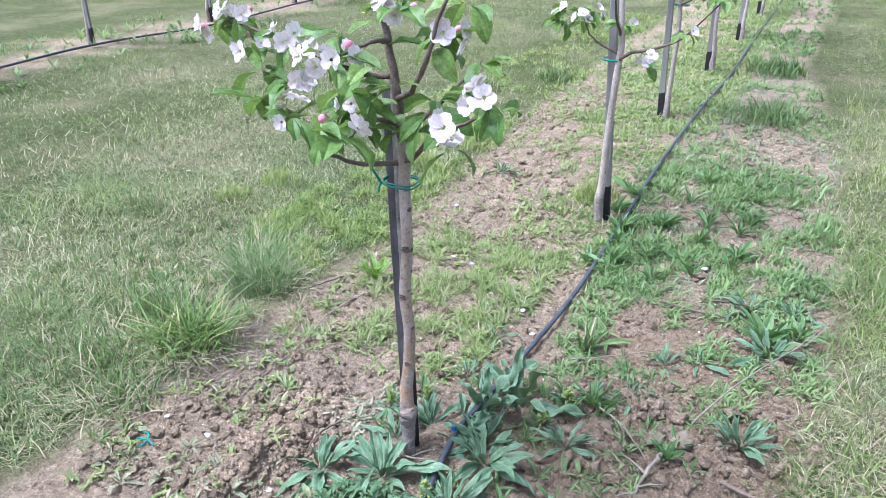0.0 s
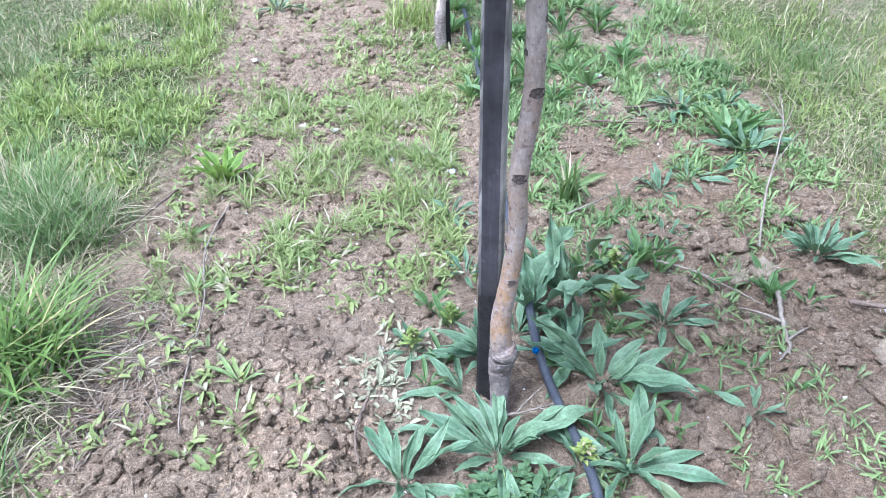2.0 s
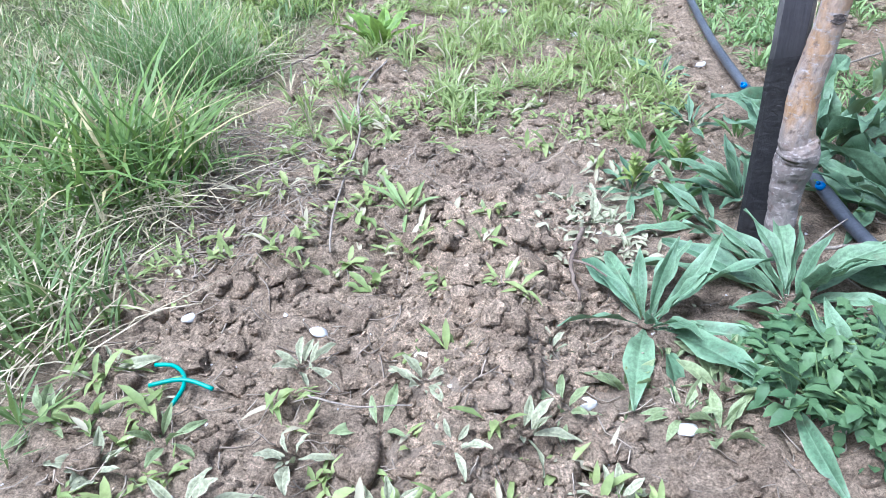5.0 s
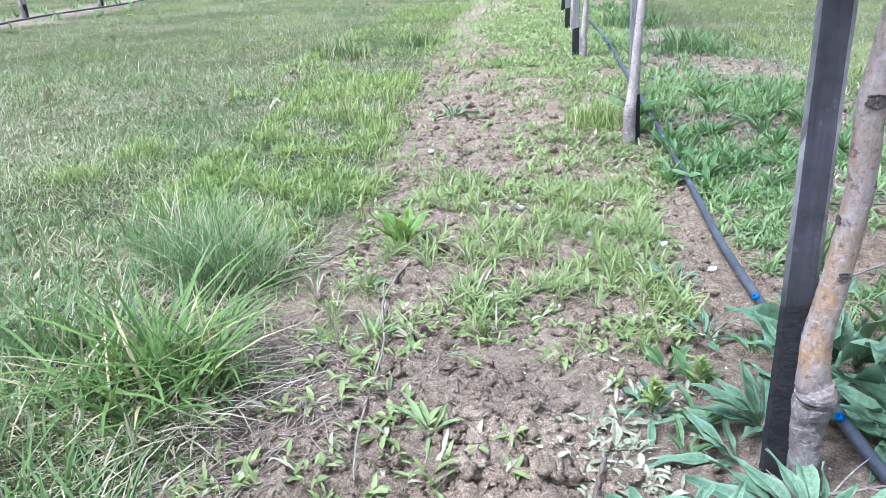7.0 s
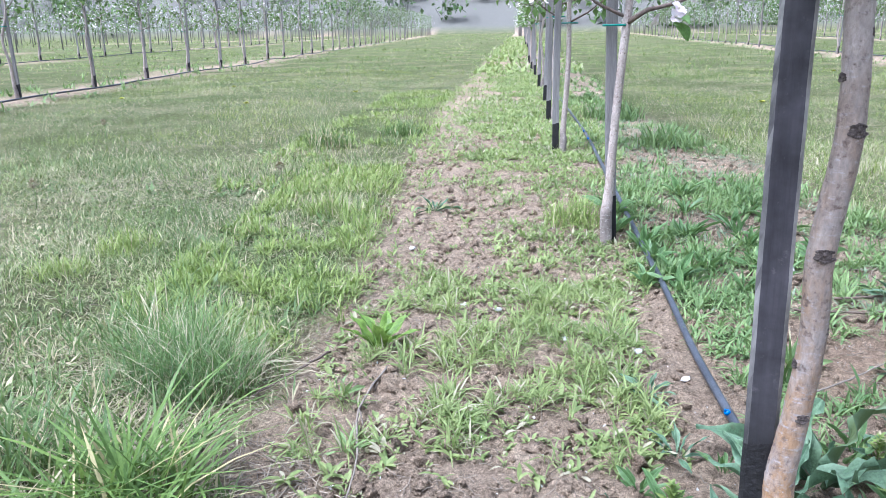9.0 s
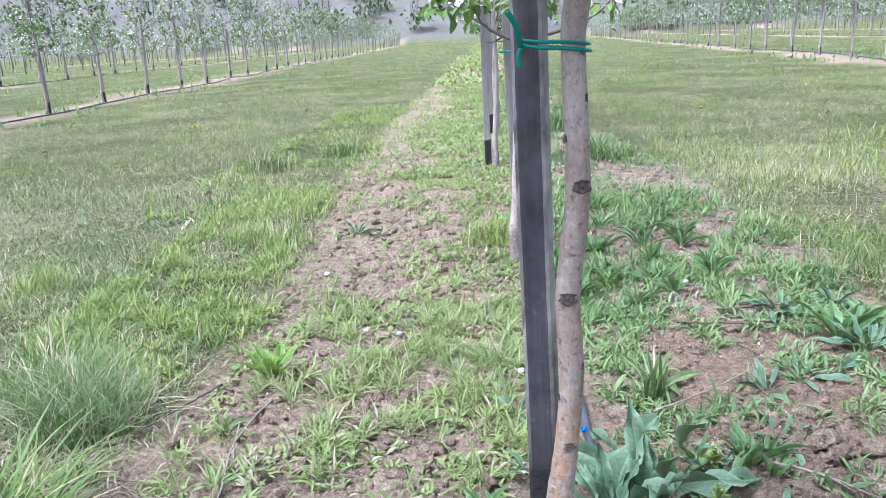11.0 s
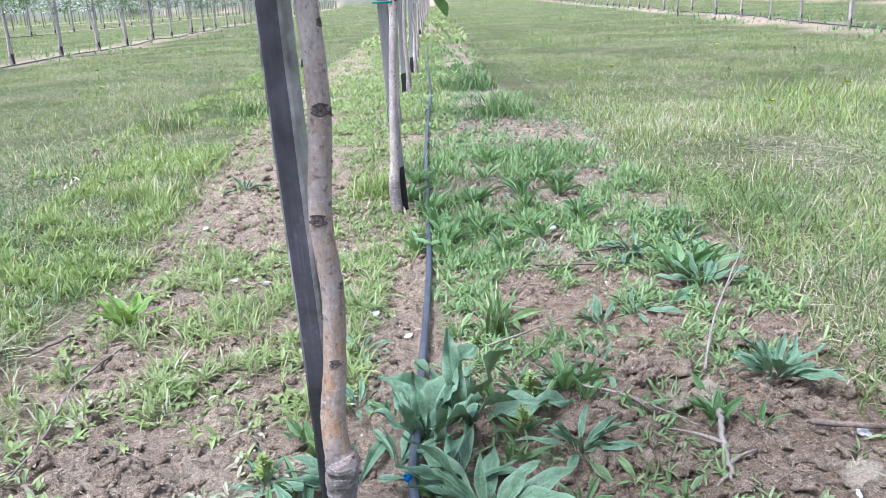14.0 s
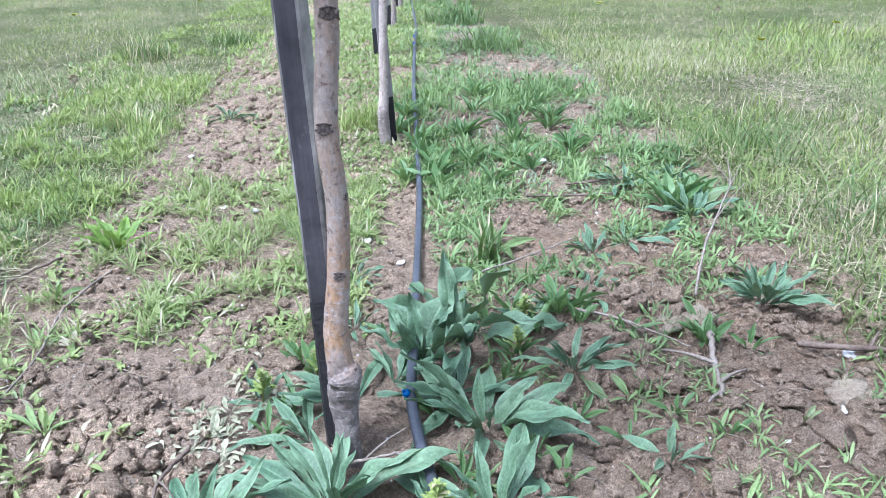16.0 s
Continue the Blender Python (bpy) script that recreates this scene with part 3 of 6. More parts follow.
def turf(name, n, x0, x1, y0, y1, h, w, seg, seed, m, label):
    x, y, g = scatter(n, x0, x1, y0, y1, lambda a, b: turf_keep(a, b) * faded(a, b, x0, x1, y0, y1), seed)
    k = len(x)
    rich = 0.4 + 1.1 * value_noise(x * 1.6, y * 1.6, 12) ** 1.3
    hh = g.uniform(*h, k) * rich * g.choice([1, 1, 0.7, 0.4, 1.25], k)
    v, f = blades(x, y, gz(x, y) - 0.004, hh, g.uniform(*w, k), hh * g.uniform(0.4, 1.7, k), seg, g)
    return stuff(name, v, f, m, label, "grass")


turf("alley_grass", 140000, -2.4, -0.5, -0.45, 2.6, (0.014, 0.048), (0.0016, 0.0036), 2, 21, TURF, "short fresh green grass with dry blades in the alley")
turf("alley_grass", 130000, 0.50, 2.4, -0.45, 3.2, (0.014, 0.045), (0.0016, 0.0034), 2, 22, TURF_FRESH, "short green and straw coloured grass beside the strip")
turf("alley_grass", 100000, -5.5, -0.6, 1.9, 8.5, (0.018, 0.05), (0.0022, 0.0050), 1, 23, TURF, "short green grass of the mown alley")
turf("alley_grass", 104000, 0.45, 6.0, 2.3, 9.0, (0.018, 0.05), (0.0022, 0.0050), 1, 24, TURF_FRESH, "short green grass of the mown alley")
turf("alley_grass", 46000, -5.5, -1.4, -0.8, 2.8, (0.02, 0.055), (0.004, 0.009), 1, 25, TURF, "short green grass of the mown alley")
turf("alley_grass", 44000, 1.4, 5.5, -0.8, 3.2, (0.02, 0.055), (0.004, 0.009), 1, 26, TURF, "short green grass of the mown alley")
turf("alley_grass", 22000, -4.5, 4.5, -4.0, 0.1, (0.03, 0.06), (0.005, 0.011), 1, 27, TURF, "short green grass of the mown alley")
turf("far_grass", 80000, -16, 16, 7.2, 26, (0.03, 0.08), (0.008, 0.02), 1, 28, TURF_FAR, "grass of the alleys farther along the rows")
turf("far_grass", 32000, -45, 45, 24, 80, (0.05, 0.12), (0.03, 0.08), 1, 29, TURF_FAR, "distant grass between the rows")


def thatch(n, x0, x1, y0, y1, seed, size=1.0):
    """Dead blades lying flat between the green ones."""
    x, y, g = scatter(n, x0, x1, y0, y1, lambda a, b: (1 - bed(a, b)) * faded(a, b, x0, x1, y0, y1) * (0.25 + 0.75 * (value_noise(a * 1.9, b * 1.9, 13) > 0.45)), seed)
    k = len(x)
    v, f = blades(x, y, gz(x, y) + g.uniform(0.001, 0.008, k), g.uniform(0.002, 0.018, k) * size, g.uniform(0.0012, 0.0026, k) * size, g.uniform(0.03, 0.09, k) * size, 1, g)
    return stuff("dead_thatch", v, f, STRAW, "pale dead grass lying between the green blades", "dry grass")


thatch(30000, -2.4, -0.6, -0.45, 2.6, 61)
thatch(46000, 0.66, 2.4, -0.45, 3.2, 62)
thatch(20000, -5.0, -0.7, 2.0, 8.5, 63, 1.5)
thatch(24000, 0.7, 5.4, 2.4, 9.0, 64, 1.5)


def fringe(n, x0, x1, y0, y1, keep, seed, m, name, label, count=7, length=(0.018, 0.045), width=(0.004, 0.009), up=(20, 85), droop=(10, 70), lite=False):
    x, y, g = scatter(n, x0, x1, y0, y1, keep, seed)
    v, f = clusters(x, y, gz(x, y), count, length, width, up, droop, g, lite or y0 > 1.0)
    return stuff(name, v, f, m, label, "weeds")


def clump(s, cut, soft=0.12):
    def keep(x, y):
        k = 0.6 * value_noise(x * s, y * s, 31) + 0.4 * value_noise(x * s * 2.7, y * s * 2.7, 32)
        return np.clip((k - cut) / soft, 0, 1)

    return keep


def off_bed(k):
    return lambda x, y: k(x, y) * (1 - bed(x, y))


def oval(cx, cy, rx, ry, k):
    def keep(x, y):
        d = ((x - cx) / rx) ** 2 + ((y - cy) / ry) ** 2 + 1.6 * (value_noise(x * 5, y * 5, 37) - 0.5)
        return k(x, y) * np.clip(1.6 - d, 0, 1)

    return keep


def only_bed(k, lo=0.5):
    return lambda x, y: k(x, y) * (bed(x, y) > lo) * np.clip((np.abs(x - 0.083) - 0.012) / 0.022 + 0.22 * (y > 0.8) + 0.4 * (y > 1.1), 0, 1)


def open_path(k, rest=0.14):
    """Thins the weeds on the trodden left side of the strip."""
    def keep(x, y):
        q = np.clip((x + 0.43 + 0.02 * y + 0.34 * (value_noise(x * 3.4, y * 3.4, 36) - 0.5)) / 0.10 + np.clip((y - 2.6) / 4, 0, 0.5), 0, 1)
        return k(x, y) * (rest + (1 - rest) * q)

    return keep


def tussocks(n, x0, x1, y0, y1, keep, seed, m, label, per=14, h=(0.03, 0.075), w=(0.0014, 0.003), r=0.035, seg=2):
    """Loose tufts of longer blades standing out of the mown grass."""
    x, y, g = scatter(n, x0, x1, y0, y1, keep, seed)
    k = np.repeat(np.arange(len(x)), per)
    tall = g.uniform(0.5, 1.15, len(x))[k]
    px, py = x[k] + g.normal(0, r, len(k)), y[k] + g.normal(0, r, len(k))
    hh = g.uniform(*h, len(k)) * tall
    v, f = blades(px, py, gz(px, py) - 0.004, hh, g.uniform(*w, len(k)), hh * g.uniform(0.2, 1.2, len(k)), seg, g)
    return stuff("tussocks", v, f, m, label, "grass")


# seedlings on the worked strip
fringe(1500, -0.60, -0.02, 0.28, 1.15, only_bed(clump(9, 0.46, 0.25)), 41, SEEDLING, "grass_seedlings", "pale green grass seedlings sprouting from the soil", 13, (0.018, 0.056), (0.0016, 0.0034), (30, 88), (5, 60))
fringe(750, -0.62, 0.0, 0.25, 1.15, only_bed(clump(5, 0.45)), 42, SEEDLING, "small_weeds", "small pale green weed seedlings on bare soil", 7, (0.010, 0.026), (0.004, 0.008), (5, 55), (0, 40))
fringe(300, -0.64, -0.15, -0.42, 0.3, only_bed(clump(6, 0.44)), 43, SEEDLING, "small_weeds", "scattered pale seedlings on crumbly soil", 7, (0.010, 0.03), (0.003, 0.007), (5, 70), (0, 40))
fringe(2300, 0.10, 0.80, 0.42, 1.25, only_bed(clump(10, 0.44, 0.25)), 44, WEED_MID, "small_weeds", "small green weeds between the clods", 7, (0.012, 0.042), (0.0022, 0.0055), (10, 85), (0, 60))
fringe(4200, 0.05, 0.85, 0.85, 2.25, only_bed(oval(0.36, 1.5, 0.38, 0.62, clump(8, 0.40, 0.25))), 45, WEED_MID, "leafy_weeds", "dense fresh green weeds along the drip line", 9, (0.018, 0.055), (0.0025, 0.0062), (25, 88), (0, 60), lite=True)
fringe(900, 0.12, 0.85, -0.3, 0.5, only_bed(clump(7, 0.52)), 46, WEED_MID, "small_weeds", "small green weeds on brown soil", 7, (0.012, 0.036), (0.0016, 0.0045), (5, 75), (0, 50))
fringe(6200, -0.85, 0.10, 1.05, 3.2, only_bed(open_path(clump(7, 0.40), 0.12)), 47, SEEDLING, "small_weeds", "yellowish green low weeds on the strip", 7, (0.012, 0.032), (0.003, 0.007), (5, 75), (0, 50))
fringe(16000, -0.95, 0.2, 2.6, 9.0, only_bed(open_path(clump(4, 0.27), 0.20)), 48, SEEDLING, "small_weeds", "low yellowish green weeds farther along the strip", 7, (0.016, 0.042), (0.005, 0.010), (5, 75), (0, 50))
fringe(5600, 0.0, 1.0, 1.9, 6.0, only_bed(clump(5, 0.38, 0.3)), 49, WEED_MID, "leafy_weeds", "green weeds along the drip line", 8, (0.02, 0.052), (0.003, 0.007), (10, 80), (0, 60))
fringe(700, 0.1, 1.0, 5.0, 10.0, only_bed(clump(2.0, 0.40)), 54, WEED_MID, "leafy_weeds", "green weeds along the drip line", 8, (0.03, 0.07), (0.010, 0.018), (10, 80), (0, 60))
fringe(5000, -1.0, 1.0, 9.0, 45, only_bed(clump(1.0, 0.32)), 50, SEEDLING, "small_weeds", "distant green weeds under the row", 6, (0.06, 0.14), (0.02, 0.05), (5, 75), (0, 50))
fringe(3600, 0.08, 0.95, 0.9, 4.2, only_bed(lambda x, y: 0.25 + 0.6 * value_noise(x * 6, y * 6, 39)), 91, WEED_GREY, "small_weeds", "low silvery green weeds scattered over the soil", 6, (0.010, 0.030), (0.003, 0.006), (0, 60), (0, 40), lite=True)
fringe(1500, -0.80, 0.05, 0.9, 3.4, only_bed(lambda x, y: 0.2 + 0.5 * value_noise(x * 6, y * 6, 40)), 92, SEEDLING, "small_weeds", "tiny weeds scattered over the trodden soil", 6, (0.008, 0.022), (0.002, 0.005), (0, 60), (0, 40), lite=True)
# yellow-green fringe where the strip meets the alley
fringe(4600, -1.12, -0.62, 0.60, 2.4, off_bed(clump(6, 0.36)), 51, WEED_YELLOW, "edge_weeds", "bright yellow green weeds at the edge of the strip", 9, (0.016, 0.048), (0.0020, 0.0048), (30, 88), (0, 60), lite=True)
fringe(2600, -1.4, -0.7, 2.0, 6.5, off_bed(clump(3, 0.46)), 52, WEED_YELLOW, "edge_weeds", "yellow green weeds along the edge of the strip", 8, (0.02, 0.05), (0.003, 0.0065), (30, 88), (0, 60))
fringe(1500, -2.2, -0.75, 0.0, 3.0, clump(3, 0.55), 53, TUFT_GREEN, "broadleaf_weeds", "low broad leaved weeds in the grass", 7, (0.02, 0.045), (0.006, 0.012), (5, 60), (0, 50), lite=True)
fringe(900, -1.5, -0.62, -0.35, 1.1, oval(-0.98, 0.32, 0.42, 0.62, clump(5, 0.30)), 59, TUFT_GREEN, "tussocks", "longer green grass around the tufts", 12, (0.025, 0.06), (0.0016, 0.0034), (45, 88), (0, 60), lite=True)
tussocks(1700, -2.6, -0.7, -0.3, 3.2, off_bed(clump(2.6, 0.50, 0.25)), 55, TUFT_GREEN, "taller fresh green tussocks in the mown alley")
tussocks(2600, 0.8, 2.8, -0.3, 3.6, off_bed(clump(2.2, 0.44, 0.3)), 56, TURF_YELLOW, "taller yellow green tussocks in the mown alley")
tussocks(6500, -5.5, -0.8, 2.4, 10.0, off_bed(clump(1.8, 0.42, 0.3)), 57, TURF_YELLOW, "yellow green tussocks in the mown alley", 10, (0.025, 0.07), (0.002, 0.0042), 0.05, 1)
tussocks(6500, 0.8, 5.6, 2.4, 10.0, off_bed(clump(1.8, 0.42, 0.3)), 58, TURF_YELLOW, "yellow green tussocks in the mown alley", 10, (0.025, 0.07), (0.002, 0.0042), 0.05, 1)
for k, (x0, k0) in enumerate(ROWS[1:]):
    for y0, y1, c in ((1, 12, 460), (12, 40, 460)):
        x, y, g = scatter(c, -0.7, 0.7, y0, y1, clump(2.5, 0.42), 60 + k)
        x = x + x0 + k0 * y
        v, f = clusters(x, y, gz(x, y), 7, (0.04, 0.11), (0.008, 0.022), (25, 85), (0, 50), g, True)
        stuff("row_weeds", v, f, SEEDLING if k % 2 else WEED_MID, "low weeds growing under the neighbouring tree row", "weeds")


# ---- soil crumbs, straw ----
def crumbs(n, x0, x1, y0, y1, size, seed, keep, fine=False):
    x, y, g = scatter(n, x0, x1, y0, y1, keep, seed)
    shapes = [lump(1.0, s, 0.75, 0.9, 1 if fine else 2) for s in range(8)]
    vs, fs, k = [], [], 0
    s = g.uniform(0, 1, len(x)) ** 3 * (size[1] - size[0]) + size[0]
    z = gz(x, y)
    for a, b, c, r in zip(x, y, z, s):
        v, f = shapes[g.integers(8)]
        t = g.uniform(0, 6.28)
        q = v @ np.array([[math.cos(t), math.sin(t), 0], [-math.sin(t), math.cos(t), 0], [0, 0, 1]]) * r * g.uniform(0.65, 1.3, 3)
        vs.append(q + [a, b, c + r * 0.2])
        fs.append(f + k)
        k += len(v)
    return np.concatenate(vs), np.concatenate(fs)


patchy = only_bed(lambda x, y: np.clip(1.6 * value_noise(x * 7, y * 7, 33) - 0.15, 0.08, 1))
v, f = join(crumbs(11000, -0.64, 0.80, -0.45, 1.2, (0.0012, 0.0066), 71, patchy, True),
            crumbs(4200, -0.64, 0.80, -0.42, 1.2, (0.0035, 0.012), 75, patchy, True),
            crumbs(1500, 0.20, 0.82, -0.25, 0.5, (0.004, 0.016), 73, lambda x, y: 0.4 + 0.6 * value_noise(x * 9, y * 9, 38)),
            crumbs(1100, -0.62, 0.02, -0.42, 0.7, (0.004, 0.016), 70, patchy),
            crumbs(220, -0.5, 0.1, 1.0, 1.6, (0.003, 0.010), 74, lambda x, y: 0.9 + 0 * x, True),
            crumbs(5000, -0.85, 0.9, 1.2, 3.4, (0.004, 0.016), 76, patchy, True))
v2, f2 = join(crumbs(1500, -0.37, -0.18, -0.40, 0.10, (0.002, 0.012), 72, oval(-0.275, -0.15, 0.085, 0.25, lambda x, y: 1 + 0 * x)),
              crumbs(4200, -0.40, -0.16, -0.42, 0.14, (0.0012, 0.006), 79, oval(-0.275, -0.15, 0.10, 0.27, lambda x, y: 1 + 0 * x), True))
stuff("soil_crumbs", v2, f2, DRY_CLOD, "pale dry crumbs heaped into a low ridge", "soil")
stuff("soil_crumbs", v, f, CLOD, "loose brown crumbs and clods of dry soil", "soil")


x, y, g = scatter(330, -0.25, -0.07, -0.10, 0.18, lambda a, b: clump(14, 0.42)(a, b), 78)
v, f = leaves(np.stack([x, y, gz(x, y) + 0.004], 1), g.uniform(0, 6.28, len(x)), g.uniform(-0.1, 0.6, len(x)), g.uniform(0.010, 0.028, len(x)), g.uniform(0.004, 0.009, len(x)), g.uniform(0, 0.6, len(x)), g)
stuff("wilted_leaves", v, f, WILTED, "pale wilted leaves lying on the soil", "dead leaves")
v, f = crumbs(650, -0.62, 0.75, -0.42, 1.6, (0.0010, 0.0035), 77, only_bed(lambda x, y: 0.9 + 0 * x), True)
stuff("pale_chips", v, f, STONE, "tiny pale stone chips strewn over the soil", "gravel")


def litter(n, x0, x1, y0, y1, keep, seed, length=(0.008, 0.042), r=(0.0003, 0.0008)):
    x, y, g = scatter(n, x0, x1, y0, y1, keep, seed)
    pieces = []
    for a, b in zip(x, y):
        L, t, c = g.uniform(*length), g.uniform(0, 6.28), g.normal(0, 0.3)
        s = np.linspace(-0.5, 0.5, 4)
        px, py = a + L * s * np.cos(t + c * s), b + L * s * np.sin(t + c * s)
        pz = gz(px, py) + 0.0025 + g.uniform(0, 0.010) * np.abs(s + g.uniform(-0.5, 0.5))
        pieces.append(tube(np.stack([px, py, pz], 1), g.uniform(*r), 3))
    return join(*pieces)


v, f = join(litter(820, -0.74, -0.48, -0.08, 0.34, oval(-0.62, 0.12, 0.13, 0.2, lambda x, y: 1 + 0 * x), 81, (0.03, 0.10), (0.0004, 0.0010)),
            litter(1700, -0.68, 0.0, -0.42, 1.2, only_bed(lambda x, y: 1 + 0 * x), 82),
            litter(1000, 0.12, 0.85, -0.3, 1.3, only_bed(lambda x, y: 1 + 0 * x), 83),
            litter(1600, -0.64, 0.82, -0.42, 1.0, only_bed(lambda x, y: 1 + 0 * x), 88, (0.005, 0.018), (0.0004, 0.0009)),
            litter(900, 0.1, 0.95, 0.9, 3.0, lambda x, y: 0.5 + 0 * x, 86, (0.02, 0.08), (0.0005, 0.0011)),
            litter(700, -0.8, 0.0, 0.9, 3.0, lambda x, y: 0.6 + 0 * x, 87, (0.02, 0.08), (0.0005, 0.0011)),
            litter(600, 0.70, 1.6, -0.2, 2.4, lambda x, y: value_noise(x * 2, y * 2, 34) > 0.4, 84, (0.03, 0.10), (0.0005, 0.001)),
            litter(500, -1.9, -0.65, -0.2, 2.6, lambda x, y: value_noise(x * 2, y * 2, 35) > 0.45, 85, (0.03, 0.10), (0.0005, 0.001)))
stuff("straw_litter", v, f, LITTER, "dry straw and dead grass stalks lying on the soil", "straw")


# ---- trees of the orchard ----
def turned(az, tilt, roll=0.0):
    return Matrix.Rotation(az, 4, "Z") @ Matrix.Rotation(tilt, 4, "Y") @ Matrix.Rotation(roll, 4, "X")


LEAF_MESHES = []
for k in range(6):
    v, f = big_leaf(0.058 + 0.006 * (k % 3), 0.033 + 0.003 * (k % 2), 10, 35 + 9 * k, 0.05, 0.22, k, 1.0, 8, 10 * (k - 2))
    LEAF_MESHES.append(mesh_of("apple_leaf", v, f, APPLE_LEAF))
FLOWER_MESHES = []
for k in range(4):
    v, f, s = flower(0.042 + 0.003 * k, k)
    FLOWER_MESHES.append(mesh_of("blossom", v, f, [PETAL, STAMEN], s))
v, f = lump(0.006, 3, 1.25, 0.1)
BUD_MESH = mesh_of("flower_bud", v, f, PINK)


def trunk_mesh(points, radii, m, seed, n=46, sides=12):
    p = smooth_path(points, n, 0.00012, seed)
    r = np.interp(np.linspace(0, len(points) - 1, n), range(len(points)), radii)
    v, f = tube(p, r, sides, 0.018, seed)
    if sides > 20:
        k = np.array([noise.noise(Vector(q) * 75) + 0.6 * noise.noise(Vector(q) * 190) for q in v])
        grow = 1 + k[:, None] * (0.018 + 0.07 * np.clip((0.118 - v[:, 2]) / 0.02, 0, 1)[:, None])
        c = np.stack([np.interp(v[:, 2], p[:, 2], p[:, 0]), np.interp(v[:, 2], p[:, 2], p[:, 1])], 1)
        v[:, :2] = c + (v[:, :2] - c) * grow
    low = np.clip((0.125 - v[:, 2]) / 0.03, 0, 1)[:, None]
    v = v * (1 + [[1, 1, 0]] * low * 0.16 * (value_noise(np.arctan2(v[:, 1], v[:, 0]) * 1.9 + 9, v[:, 2] * 75, seed)[:, None] - 0.5))
    return mesh_of("trunk", v, f, m)


def knot_mesh(r, seed):
    """A flat bud scar with a swollen lower lip."""
    pieces = [tube([(0, -r * 0.3, 0), (0, r * 0.18, 0), (0, r * 0.34, 0.0)], [r * 1.25, r * 1.05, r * 0.5], 10, 0.22, seed)]
    pieces.append(tube(smooth_path([(-r * 1.5, -r * 0.15, -r * 0.4), (0, r * 0.28, -r * 0.95), (r * 1.5, -r * 0.15, -r * 0.35)], 7), r * 0.26, 5, 0.25, seed + 1))
    pieces.append(tube(smooth_path([(-r * 1.3, -r * 0.15, r * 0.5), (0, r * 0.2, r * 0.85), (r * 1.3, -r * 0.15, r * 0.5)], 7), r * 0.2, 5, 0.25, seed + 2))
    v, f = join(*pieces)
    return mesh_of("knot", v, f, KNOT)


def loop_path(cx, cy, z, hx, hy, n=26, lean=0.0):
    a = np.linspace(0, 2 * np.pi, n)
    c, s = np.cos(a), np.sin(a)
    return np.stack([cx + hx * np.sign(c) * np.abs(c) ** 0.55, cy + hy * np.sign(s) * np.abs(s) ** 0.55, z + lean * c], 1)


def spray(tree, place, n_leaf, n_flower, n_bud, g, leaf_size=0.9, spread_by=0.03):
    """A spur with its leaves, open blossoms and pink buds."""
    p = Vector(place)
    for k in range(n_leaf):
        az = g.uniform(0, 6.28)
        m = Matrix.Translation(p + Vector((math.cos(az), math.sin(az), g.uniform(-0.4, 0.3))) * 0.012) @ turned(az, g.uniform(-0.5, 0.75), g.uniform(-0.6, 0.6)) @ Matrix.Scale(leaf_size * g.uniform(0.7, 1.2), 4)
        part("leaf", LEAF_MESHES[g.integers(6)], tree, m=m)
    for k in range(n_flower):
        d = Vector((g.normal(), g.normal() - 0.5, g.normal() * 0.7 + 0.35)).normalized()
        m = Matrix.Translation(p + d * spread_by * g.uniform(0.7, 1.25)) @ (d + Vector((0, -0.35, 0.2))).to_track_quat("Z", "Y").to_matrix().to_4x4() @ Matrix.Scale(g.uniform(0.55, 0.86), 4)
        part("blossom", FLOWER_MESHES[g.integers(4)], tree, m=m)
    for k in range(n_bud):
        d = Vector((g.normal(), g.normal(), g.normal() + 0.6)).normalized()
        part("bud", BUD_MESH, tree, m=Matrix.Translation(p + d * spread_by) @ d.to_track_quat("Z", "Y").to_matrix().to_4x4())


